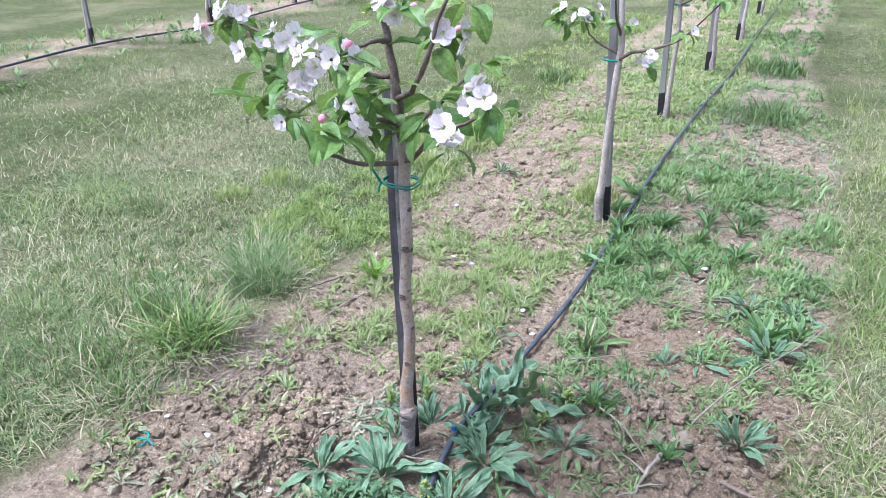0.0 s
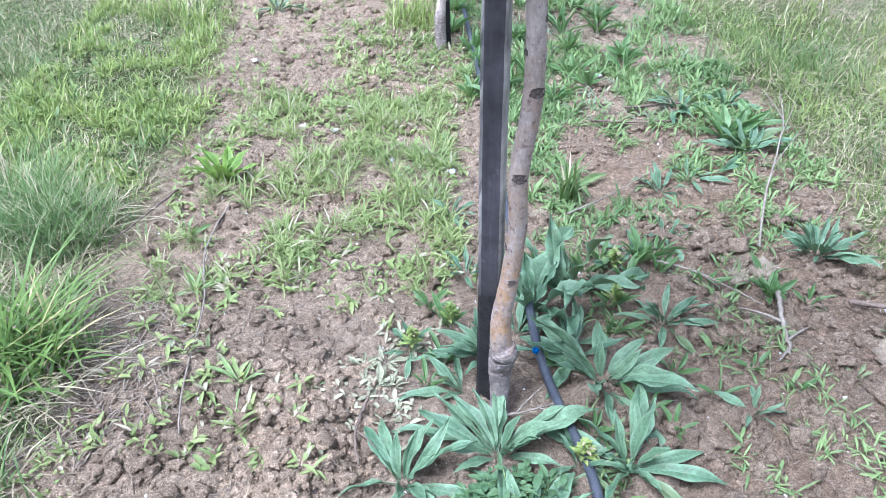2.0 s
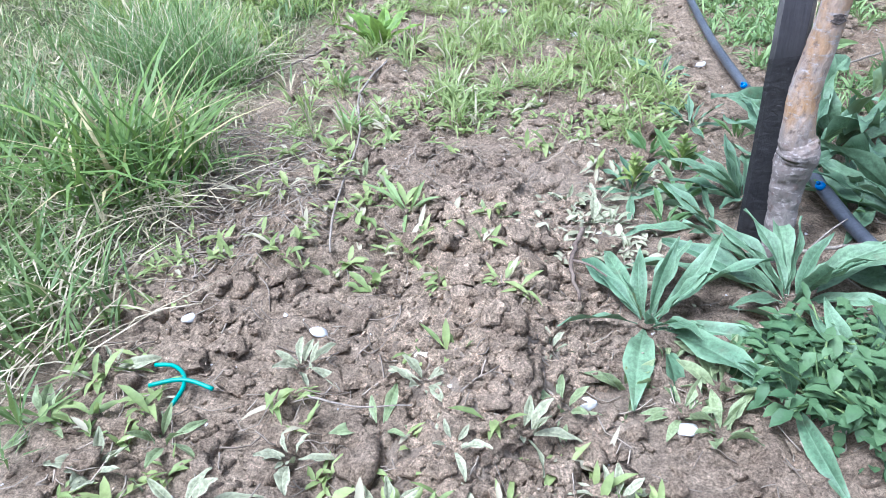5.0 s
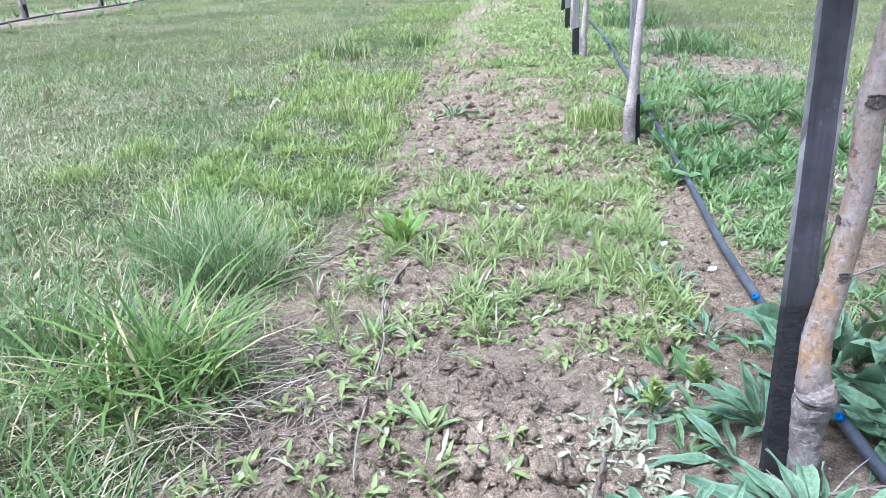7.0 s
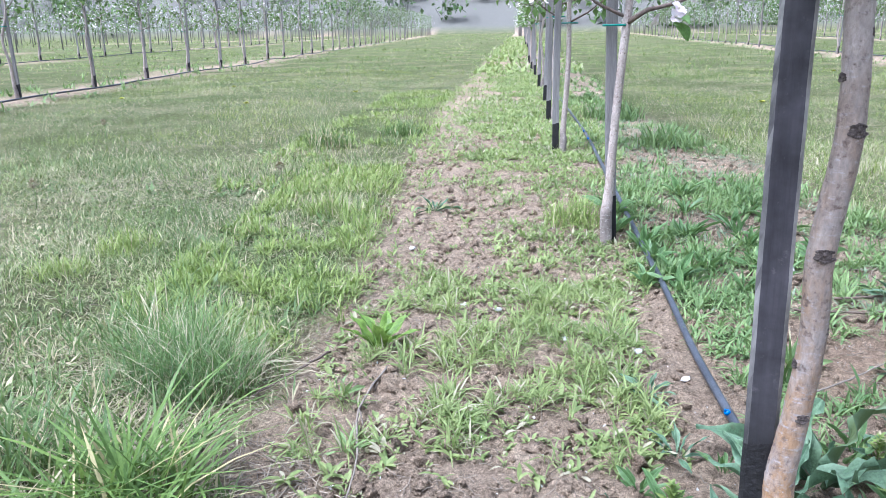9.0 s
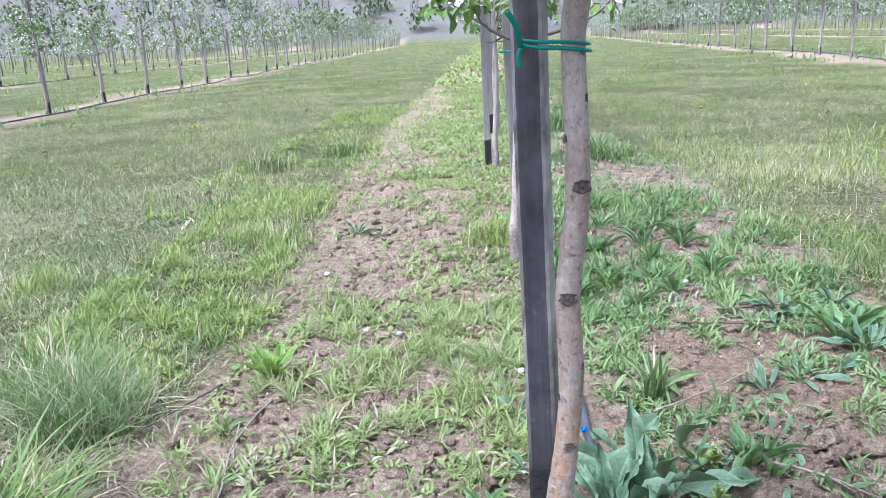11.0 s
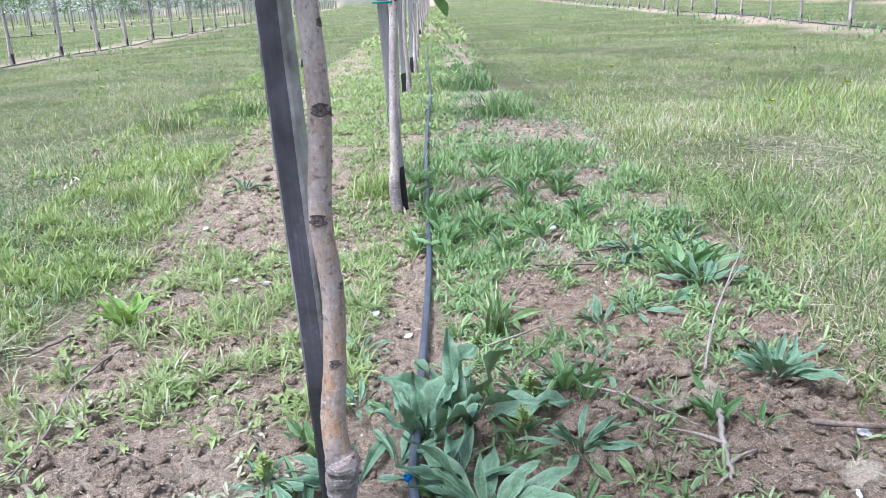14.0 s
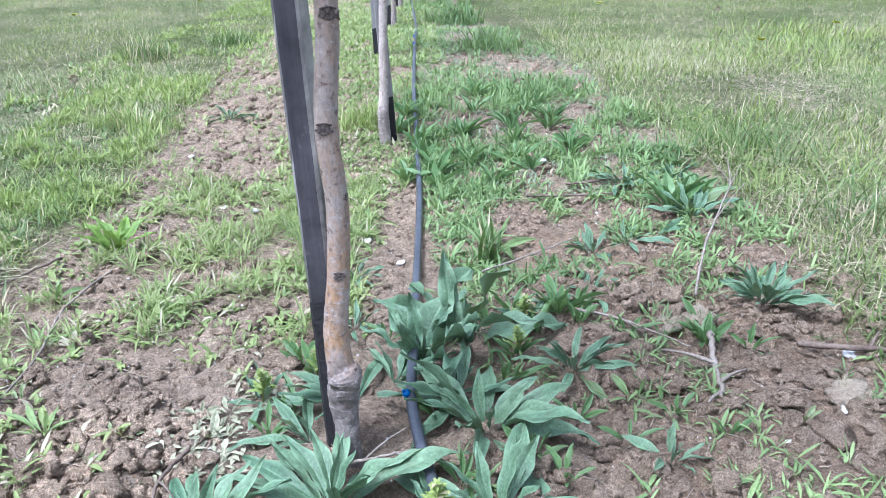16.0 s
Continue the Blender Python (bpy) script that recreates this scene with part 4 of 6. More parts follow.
def near_tree():
    g = np.random.default_rng(5)
    t = thing("apple_tree", 0, 0, 0, "young apple tree in blossom tied to a wooden stake", "tree", "apple trees of the row")
    pts = [(0.004, -0.006, -0.05), (0.002, -0.003, 0.0), (0.001, 0, 0.035), (0.0, 0, 0.065), (0.003, 0, 0.088), (-0.001, 0.002, 0.104), (-0.002, 0.005, 0.15), (0.005, 0.006, 0.21), (0.010, 0.004, 0.29), (0.006, 0.0, 0.372), (0.015, -0.002, 0.478), (0.011, 0.004, 0.60), (0.017, -0.003, 0.655), (0.017, -0.004, 0.69)]
    rad = [0.0150, 0.0142, 0.0145, 0.0168, 0.0198, 0.0150, 0.0136, 0.0122, 0.0117, 0.0118, 0.0112, 0.0108, 0.0122, 0.0102]
    crown_line = [(0.017, -0.004, 0.685), (0.014, -0.010, 0.74), (0.012, -0.012, 0.79), (-0.006, -0.008, 0.87), (-0.03, 0.0, 1.0), (-0.02, 0.01, 1.3), (0.0, 0.0, 1.75)]
    v, f = tube(smooth_path(crown_line, 40, 0.001, 5), np.linspace(0.0104, 0.003, 40), 10, 0.06, 5)
    part("leader", mesh_of("leader", v, f, TWIG), t, "darker young wood of the leader")
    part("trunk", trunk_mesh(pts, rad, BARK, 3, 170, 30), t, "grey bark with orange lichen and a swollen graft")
    for z, az, r in ((0.214, -80, 0.0042), (0.30, -20, 0.0036), (0.372, -95, 0.0058), (0.43, 10, 0.0042), (0.478, -75, 0.0058), (0.475, 5, 0.0044), (0.52, 185, 0.0036), (0.265, 175, 0.004), (0.15, 150, 0.0036), (0.555, -10, 0.004)):
        k = min(range(len(pts) - 1), key=lambda q: abs(pts[q][2] - z))
        c = Vector((np.interp(z, [q[2] for q in pts], [q[0] for q in pts]), np.interp(z, [q[2] for q in pts], [q[1] for q in pts]), z))
        a = radians(az)
        rr = np.interp(z, [q[2] for q in pts], rad)
        out = Vector((math.cos(a), math.sin(a), 0))
        part("knot", knot_mesh(r, int(z * 100)), t, "dark bud scar", Matrix.Translation(c + out * (rr - r * 0.25)) @ Matrix.Rotation(a - math.pi / 2, 4, "Z"))
    branches = [
        [(0.016, -0.003, 0.648), (0.06, -0.03, 0.675), (0.12, -0.07, 0.735), (0.19, -0.11, 0.765), (0.235, -0.12, 0.80)],
        [(0.014, -0.003, 0.645), (-0.03, -0.04, 0.648), (-0.07, -0.07, 0.66), (-0.10, -0.10, 0.69), (-0.16, -0.12, 0.735)],
        [(0.016, -0.008, 0.715), (0.02, -0.08, 0.745), (0.03, -0.15, 0.76), (0.045, -0.21, 0.752)],
        [(0.012, -0.010, 0.765), (0.055, -0.05, 0.785), (0.10, -0.08, 0.83), (0.13, -0.09, 0.90), (0.18, -0.1, 1.0), (0.2, -0.1, 1.15)],
        [(0.008, -0.010, 0.80), (-0.07, -0.03, 0.81), (-0.17, -0.04, 0.845), (-0.26, -0.03, 0.865), (-0.36, -0.01, 0.875)],
        [(0.0, -0.012, 0.86), (0.02, -0.1, 0.875), (0.03, -0.19, 0.87)],
        [(0.018, 0.0, 0.70), (0.05, 0.08, 0.74), (0.09, 0.17, 0.80)],
        [(-0.01, 0.0, 0.90), (-0.10, 0.06, 0.96), (-0.2, 0.1, 1.06)],
        [(-0.03, 0.0, 1.0), (0.06, -0.05, 1.06), (0.16, -0.08, 1.2)],
        [(-0.025, 0.005, 1.15), (-0.12, -0.06, 1.22), (-0.22, -0.1, 1.36)],
        [(-0.02, 0.01, 1.3), (0.07, 0.07, 1.36), (0.14, 0.12, 1.5)],
    ]
    for k, b in enumerate(branches):
        p = smooth_path(b, 14, 0.0015, k)
        v, f = tube(p, np.linspace(0.0058, 0.0018, 14), 7, 0.08, k)
        part("branch", mesh_of("branch", v, f, TWIG), t, "dark brown twig")
    full = [(0.214, -0.104, 0.80), (0.186, -0.139, 0.765), (0.052, -0.231, 0.758), (-0.147, -0.103, 0.738), (0.022, -0.198, 0.866), (-0.33, -0.01, 0.88), (-0.37, -0.01, 0.862), (-0.29, -0.02, 0.825), (-0.187, -0.05, 0.858), (-0.116, -0.06, 0.833), (-0.175, -0.06, 0.785), (0.125, -0.06, 0.885), (0.035, -0.03, 0.92), (-0.034, -0.06, 0.757), (0.15, -0.08, 0.71)]
    for k, c in enumerate(full):
        n = (5, 3, 1, 4, 4, 5, 4, 3, 3, 4, 4, 3, 4, 2, 2)[k]
        spray(t, c, (6, 3, 4, 7, 7, 7, 4, 4, 7, 7, 7, 7, 8, 6, 2)[k], n, 1 if k in (4, 5, 6, 7, 11, 12) else 0, g)
    part("bud", BUD_MESH, t, m=Matrix.Translation((0.01, -0.226, 0.782)))
    for c in ((-0.20, -0.11, 0.76), (-0.10, -0.10, 0.745), (0.04, -0.06, 0.80), (-0.02, -0.05, 0.82), (0.06, -0.05, 0.72), (0.10, -0.06, 0.76), (-0.06, -0.07, 0.735), (-0.01, -0.13, 0.80), (0.09, -0.02, 0.86), (-0.24, -0.06, 0.80), (-0.08, -0.03, 0.87), (0.16, -0.04, 0.93), (0.24, -0.1, 0.79), (0.0, -0.2, 0.75), (0.09, 0.16, 0.8), (0.05, 0.06, 0.75)):
        spray(t, c, 4, 0, 0, g, 1.05)
    for k in range(9):
        b = branches[3 + k % 8]
        q = b[-1 - (k % 2)]
        spray(t, (q[0] + g.normal(0, 0.03), q[1] + g.normal(0, 0.03), max(q[2], 0.97) + g.uniform(0, 0.1)), 4, 2, 1, g)
    v, f = join(tube(loop_path(-0.004, 0.020, 0.598, 0.031, 0.030, lean=-0.004), 0.0016, 6),
                tube(loop_path(-0.004, 0.020, 0.603, 0.030, 0.029, lean=-0.003), 0.0015, 6),
                tube(smooth_path([(-0.034, -0.004, 0.60), (-0.037, -0.008, 0.592), (-0.036, -0.009, 0.583)], 8), 0.0021, 6),
                tube(smooth_path([(-0.034, -0.004, 0.60), (-0.039, -0.012, 0.618), (-0.046, -0.014, 0.630)], 8), 0.0024, 6))
    part("tie", mesh_of("tie", v, f, GREEN_TIE), t, "green plastic tie")
    return t


def stake_mesh(w, d, z0, z1, m, seed, name, n=20, wane=0.0):
    """A sawn length with chamfered, slightly uneven edges and a skewed top."""
    g = np.random.default_rng(seed)
    zs = np.linspace(z0, z1, n)
    c = 0.12 * d
    b = max(c, wane)
    ring = [(-w / 2 + b, -d / 2), (w / 2 - c, -d / 2), (w / 2, -d / 2 + c), (w / 2, d / 2 - c), (w / 2 - c, d / 2), (-w / 2 + c, d / 2), (-w / 2, d / 2 - c), (-w / 2, -d / 2 + 0.8 * b)]
    v, f = [], []
    for k, z in enumerate(zs):
        ox, oy = 0.0012 * math.sin(z * 7 + seed), 0.001 * math.sin(z * 5 + seed * 2)
        v += [(x * (1 + g.uniform(-0.02, 0.02)) + ox, y * (1 + g.uniform(-0.02, 0.02)) + oy, z + (0.25 * x if k == n - 1 else 0)) for x, y in ring]
    for k in range(n - 1):
        for s in range(8):
            a, b = k * 8 + s, k * 8 + (s + 1) % 8
            f += [(a, b, b + 8), (a, b + 8, a + 8)]
    e = (n - 1) * 8
    f += [(e, e + s, e + s + 1) for s in range(1, 7)]
    return mesh_of(name, v, f, m, None, smooth=False)


def stake(meshes, m, label, group):
    t = tagged(new("wooden_stake"), label, "stake", group)
    t.matrix_basis = m
    part("shaft", meshes[0], t)
    part("tarred_foot", meshes[1], t, "black tarred foot")
    return t


def lean(base, top):
    d = (Vector(top) - Vector(base)).normalized()
    up = Vector((0, 0, 1))
    return Matrix.Translation(base) @ up.rotation_difference(d).to_matrix().to_4x4()


near_tree()
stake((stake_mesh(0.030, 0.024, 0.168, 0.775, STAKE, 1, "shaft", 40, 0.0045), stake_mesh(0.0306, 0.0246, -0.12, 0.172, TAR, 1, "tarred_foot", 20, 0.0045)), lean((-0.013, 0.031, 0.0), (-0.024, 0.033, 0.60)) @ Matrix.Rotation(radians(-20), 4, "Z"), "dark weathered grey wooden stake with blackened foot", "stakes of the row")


def orchard_meshes(seed, fine):
    """Trunk, crown and blossom meshes of one young tree."""
    g = np.random.default_rng(seed)
    w = g.normal(0, 0.012, (8, 2))
    zs = [-0.05, 0.06, 0.12, 0.3, 0.5, 0.75, 1.1, 1.7]
    pts = [(w[k, 0] * min(1, z * 4), w[k, 1] * min(1, z * 4), z) for k, z in enumerate(zs)]
    trunk = trunk_mesh(pts, [0.019, 0.017, 0.014, 0.012, 0.0115, 0.010, 0.007, 0.003], BARK_PALE, seed, 30, 8)
    n = 16 if fine else 13
    twigs, ends = [], []
    for k in range(n):
        z = 0.60 + 1.0 * k / n
        a, r = k * 2.4 + g.uniform(-0.4, 0.4), g.uniform(0.16, 0.34) * (1.15 - 0.5 * k / n)
        b = np.array([np.interp(z, zs, [q[0] for q in pts]), np.interp(z, zs, [q[1] for q in pts]), z])
        e = b + [r * math.cos(a), r * math.sin(a), g.uniform(0.05, 0.22)]
        p = smooth_path([b, (b + e) / 2 + [0, 0, -0.015], e], 7, 0.002, k)
        twigs.append(tube(p[::2], np.linspace(0.005, 0.0018, 4), 4))
        ends += [p[3], p[4], p[5], p[6]]
    v, f = join(*twigs)
    wood = mesh_of("branches", v, f, TWIG)
    e = np.array(ends)
    per = 6 if fine else 5
    r = np.repeat(np.arange(len(e)), per)
    k = len(r)
    v, f = leaves(e[r] + g.normal(0, 0.035, (k, 3)), g.uniform(0, 6.28, k), g.uniform(-0.9, 0.9, k), g.uniform(0.04, 0.07, k), g.uniform(0.026, 0.040, k), g.uniform(0, 1.2, k), g, 0.2, True)
    crown = mesh_of("crown", v, f, APPLE_FAR)
    c = e[g.random(len(e)) < 0.85]
    r = np.repeat(np.arange(len(c)), 3)
    c = c[r] + g.normal(0, 0.028, (len(r), 3))
    r = np.repeat(np.arange(len(c)), 3)
    k = len(r)
    v, f = leaves(c[r], g.uniform(0, 6.28, k), g.uniform(-0.3, 1.2, k), g.uniform(0.022, 0.032, k), g.uniform(0.020, 0.028, k), 0 * r + 0.3, g, 0.2, True)
    bloom = mesh_of("blossoms", v, f, PETAL_FAR)
    return trunk, wood, crown, bloom


VARIANTS = [orchard_meshes(100 + k, True) for k in range(4)]
STAKE_MESHES = [(stake_mesh(0.029, 0.021, 0.128, 0.95 + 0.1 * k, STAKE_PALE, k + 2, "shaft", 8), stake_mesh(0.0296, 0.0216, -0.12, 0.132, TAR, k + 2, "tarred_foot", 4)) for k in range(4)]
v, f = join(tube(loop_path(0.0, 0.02, 0.60, 0.032, 0.034, 13), 0.003, 4))
TIE_MESH = mesh_of("tie", v, f, GREEN_TIE)


def orchard_tree(x, y, k, turn, size, label, group):
    trunk, wood, crown, bloom = VARIANTS[k % 4]
    t = thing("apple_tree", x, y, float(gz(x, y)), label, "tree", group, turn, size)
    part("trunk", trunk, t)
    tagged(part("branchwork", wood, t), kind="stuff")
    tagged(part("crown", crown, t), kind="stuff")
    tagged(part("bloom", bloom, t, "white apple blossom"), kind="stuff")
    part("tie", TIE_MESH, t)
    return t


def orchard_stake(x, y, k, tilt, group, label="grey wooden stake with a black tarred foot"):
    return stake(STAKE_MESHES[k % 4], lean((x, y, float(gz(x, y))), (x + tilt[0], y + tilt[1], 1.0)), label, group)


# second tree of the row, whose low limb reaches across
def second_tree():
    g = np.random.default_rng(9)
    x, y = -0.006, 1.44
    z = float(gz(x, y))
    t = thing("apple_tree", x, y, z, "young apple tree with pale bark and a low blossoming limb", "tree", "apple trees of the row")
    pts = [(0.0, 0, -0.05), (0.0, 0, 0.02), (-0.003, 0, 0.09), (0.002, 0.002, 0.16), (0.007, 0, 0.3), (0.016, 0, 0.45), (0.026, 0, 0.60), (0.03, 0, 0.68), (0.01, 0, 0.9), (0.0, 0, 1.3), (0, 0, 1.7)]
    part("trunk", trunk_mesh(pts, [0.019, 0.017, 0.017, 0.013, 0.012, 0.0118, 0.0118, 0.010, 0.008, 0.006, 0.003], BARK_PALE, 4, 50, 10), t, "pale grey bark")
    limbs = [[(0.024, 0, 0.60), (0.07, -0.03, 0.635), (0.15, -0.04, 0.655), (0.24, -0.04, 0.70), (0.33, -0.03, 0.80)], [(0.024, 0, 0.62), (-0.03, 0, 0.645), (-0.07, 0, 0.67), (-0.11, 0, 0.73)], [(0.028, 0, 0.68), (0.03, -0.1, 0.76), (0.05, -0.2, 0.86)], [(0.02, 0, 0.8), (-0.12, 0.02, 0.9), (-0.22, 0.05, 1.05)], [(0.01, 0, 0.9), (0.12, 0.05, 1.0), (0.2, 0.1, 1.2)], [(0, 0, 1.1), (-0.1, -0.1, 1.2), (-0.16, -0.16, 1.4)]]
    for k, b in enumerate(limbs):
        v, f = tube(smooth_path(b, 12, 0.0015, k), np.linspace(0.0075 if k == 0 else 0.0055, 0.002, 12), 7, 0.08, k)
        part("branch", mesh_of("branch", v, f, TWIG), t)
    spray(t, (0.125, -0.05, 0.605), 2, 4, 0, g)
    for c, n in (((-0.11, 0, 0.72), 3), ((-0.15, -0.02, 0.76), 2), ((-0.08, 0.02, 0.75), 2), ((-0.19, 0, 0.72), 1), ((0.03, 0.0, 0.72), 2), ((0.05, -0.18, 0.85), 3), ((-0.2, 0.04, 1.0), 4), ((0.18, 0.1, 1.15), 4), ((0.33, -0.03, 0.82), 4), ((-0.15, -0.15, 1.38), 4), ((0.24, -0.04, 0.71), 2)):
        spray(t, c, 8, n, 0, g)
    part("tie", TIE_MESH, t, "green plastic tie")
    orchard_stake(0.012, 1.475, 1, (-0.045, 0.01), "stakes of the row")


second_tree()
gg = np.random.default_rng(17)
y, k = 2.80, 0
while y < 46:
    x = -0.045 + gg.normal(0, 0.018) if y > 3.5 else -0.06
    orchard_tree(x, y, k, gg.uniform(0, 6.28), gg.uniform(0.92, 1.1), "young apple tree in leaf and blossom farther along the row", "apple trees of the row")
    orchard_stake(x - 0.03, y + 0.02, k + 1, gg.normal(0, 0.02, 2), "stakes of the row")
    y, k = y + 1.42 + gg.normal(0, 0.05), k + 1
for r, (x0, slope) in enumerate(ROWS[1:]):
    y, last = (1.55, 46) if abs(x0) < 6 else (8.0, 40)
    if abs(x0) > 12:
        continue
    while y < last:
        x = x0 + slope * y + gg.normal(0, 0.04)
        orchard_tree(x, y, k, gg.uniform(0, 6.28), gg.uniform(0.9, 1.12), "young blossoming apple tree of a neighbouring row", "apple trees of the other rows")
        orchard_stake(x + 0.02, y + 0.02, k, gg.normal(0, 0.028, 2), "stakes of the other rows")
        y, k = y + 1.45 + gg.normal(0, 0.06), k + 1


def distant_rows():
    """The rest of the orchard, too far to tell the trees apart."""
    g = np.random.default_rng(23)
    wood, leaf, bloom = [], [], []
    x_rows = [(x0, s, 46 if abs(x0) < 6 else 40 if abs(x0) < 12 else 9) for x0, s in ROWS]
    x_rows += [(-26.5, -0.06, 14), (-32, -0.06, 18), (-37.5, -0.06, 22), (26.5, 0.065, 14), (32, 0.065, 18), (37.5, 0.065, 22)]
    for x0, s, y0 in x_rows:
        y = y0
        while y < 76:
            x = x0 + s * y + g.normal(0, 0.05)
            wood.append(tube([(x, y, 0), (x, y, 0.75), (x, y, 1.6)], [0.022, 0.018, 0.008], 4))
            n = 70
            h = g.uniform(0.62, 1.75, n)
            c = np.stack([x + g.normal(0, 0.17, n) * (1.4 - 0.5 * h), y + g.normal(0, 0.17, n) * (1.4 - 0.5 * h), h], 1)
            leaf.append(leaves(c, g.uniform(0, 6.28, n), g.uniform(-1, 1, n), g.uniform(0.08, 0.13, n), g.uniform(0.05, 0.08, n), 0 * h, g, 0.2, True))
            n = 34
            h = g.uniform(0.65, 1.7, n)
            c = np.stack([x + g.normal(0, 0.19, n) * (1.4 - 0.5 * h), y + g.normal(0, 0.19, n) * (1.4 - 0.5 * h), h], 1)
            bloom.append(leaves(c, g.uniform(0, 6.28, n), g.uniform(-1, 1, n), g.uniform(0.06, 0.09, n), g.uniform(0.06, 0.08, n), 0 * h, g, 0.2, True))
            y += 1.45
    for pieces, m, nm, lb in ((wood, STAKE_PALE, "distant_trunks", "pale stems of the distant orchard rows"), (leaf, APPLE_FAR, "distant_foliage", "green foliage of the distant orchard rows"), (bloom, PETAL_FAR, "distant_blossom", "white blossom of the distant orchard rows")):
        v, f = join(*pieces)
        stuff(nm, v, f, m, lb, "trees")


distant_rows()


def woods():
    """Bare spring woodland with green shrubs on the slope behind the orchard."""
    g = np.random.default_rng(29)
    n = 900
    x, y = g.uniform(-190, 150, n), 79 + g.uniform(0, 1, n) ** 1.5 * 90
    side = g.random(n) < 0.25
    x = np.where(side, -52 - 0.12 * y - g.uniform(0, 50, n), x)
    y = np.where(side, g.uniform(10, 100, n), y)
    z = hill(x, y)
    h = g.uniform(5, 12, n)
    bare = []
    for a, b, c, t in zip(x, y, z, h):
        m = 36
        k = g.uniform(0, 1, m)
        az, ln = g.uniform(0, 6.28, m), t * g.uniform(0.2, 0.5, m)
        base = np.stack([a + 0 * k, b + 0 * k, c + t * k * 0.75], 1)
        bare.append(leaves(base, az, g.uniform(0.7, 1.45, m), ln, 0.012 * ln + 0.04, 0 * k, g, 0.1, True))
    v, f = join(*bare)
    stuff("bare_woodland", v, f, WOODS, "grey brown leafless woodland on the slope", "woods")
    n = 240
    x, y = g.uniform(-150, 130, n), 77 + g.uniform(0, 1, n) ** 2 * 40
    bush = []
    for a, b in zip(x, y):
        r, m = g.uniform(1.2, 3.2), 90
        c = g.normal(0, 0.45, (m, 3)) * [r, r, r * 0.8] + [a, b, float(hill(a, b)) + r * 0.8]
        bush.append(leaves(c, g.uniform(0, 6.28, m), g.uniform(-1, 1, m), g.uniform(0.4, 0.8, m), g.uniform(0.25, 0.5, m), g.uniform(0, 1, m), g, 0.2, True))
    v, f = join(*bush)
    stuff("spring_shrubs", v, f, WOODS_GREEN, "green spring shrubs at the foot of the woods", "shrubs")


woods()


# ---- drip lines ----
def emitter_mesh():
    v, f = join(tube([(0, 0, -0.002), (0, 0, 0.002), (0, 0, 0.006), (0, 0, 0.0085)], [0.0045, 0.0072, 0.0072, 0.0055], 10),
                tube([(0, 0, 0.0085), (0, 0, 0.013)], [0.003, 0.0022], 8))
    return mesh_of("emitter", v, f, BLUE)


EMITTER = emitter_mesh()


def drip_line(points, radius, emitters, label):
    t = thing("drip_line", 0, 0, 0, label, "drip line", "drip lines")
    ys = np.array([q[1] for q in points])
    n = 160
    p = smooth_path(points, n)
    g = np.random.default_rng(3)
    z = gz(p[:, 0], p[:, 1], False) + radius + 0.003 + p[:, 2] + 0.010 * np.clip((p[:, 1] - 0.7) / 0.4, 0, 1)
    p = np.stack([p[:, 0], p[:, 1], z], 1)
    v, f = tube(p, radius, 10)
    part("hose", mesh_of("hose", v, f, PIPE), t)
    for y in emitters:
        q = Vector((np.interp(y, p[:, 1], p[:, 0]) - 0.6 * radius, y, np.interp(y, p[:, 1], p[:, 2]) + 0.6 * radius))
        part("emitter", EMITTER, t, "blue plastic dripper", Matrix.Translation(q) @ Matrix.Rotation(-0.7, 4, "Y") @ Matrix.Scale(0.75, 4))
    return t


drip_line([(0.09, -9.0, 0), (0.09, -3.0, 0), (0.10, -1.0, 0), (0.098, -0.32, 0), (0.108, -0.15, 0), (0.084, 0.0, 0.004), (0.074, 0.1, 0.012), (0.078, 0.25, 0.010), (0.080, 0.44, 0.006), (0.086, 0.75, 0), (0.090, 1.04, 0), (0.084, 1.5, 0.0), (0.078, 2.2, 0), (0.085, 3.2, 0), (0.09, 4.1, 0), (0.06, 6, 0), (0.04, 10, 0), (0.0, 20, 0), (-0.1, 46, 0)], 0.0073, (0.085, 0.437, 3.05, 3.35), "black polyethylene drip hose lying along the tree row")
for x0, s in ROWS[1:]:
    if abs(x0) < 12:
        drip_line([(x0 + s * y + 0.16 + 0.03 * math.sin(y * 1.7), y, 0.008 * math.sin(y * 2.3)) for y in (-9, -3, -1, 1, 3, 4.5, 6, 8, 10, 12, 15, 20, 30, 46)], 0.009, (), "black drip hose along a neighbouring tree row")


# ---- plants by the trunk ----
def leaf_set(name, m, n, length, width, lifts, droops, wave, fold, blunt, seed, rib=True):
    """A few leaf meshes from young and upright to old and spreading."""
    out = []
    for k in range(n):
        q = k / (n - 1)
        v, f = big_leaf(length * (0.85 + 0.3 * q), width * (0.9 + 0.2 * ((k * 7) % 5) / 4), lifts[0] + (lifts[1] - lifts[0]) * q, droops[0] + (droops[1] - droops[0]) * q, wave, fold, seed + k, blunt, 12, 26 * math.sin(k * 2.1), 0.55 * math.sin(k * 2.9 + seed))
        me = mesh_of(name, v, f, m)
        rib = me.color_attributes.new("rib", "FLOAT_COLOR", "POINT")
        on = np.tile([0.55, 0, 0, 0.3, 0, 0, 0.55], len(v) // 7).astype(np.float32)
        rib.data.foreach_set("color", np.stack([on, on, on, on * 0 + 1], 1).ravel())
        out.append(me)
    return out


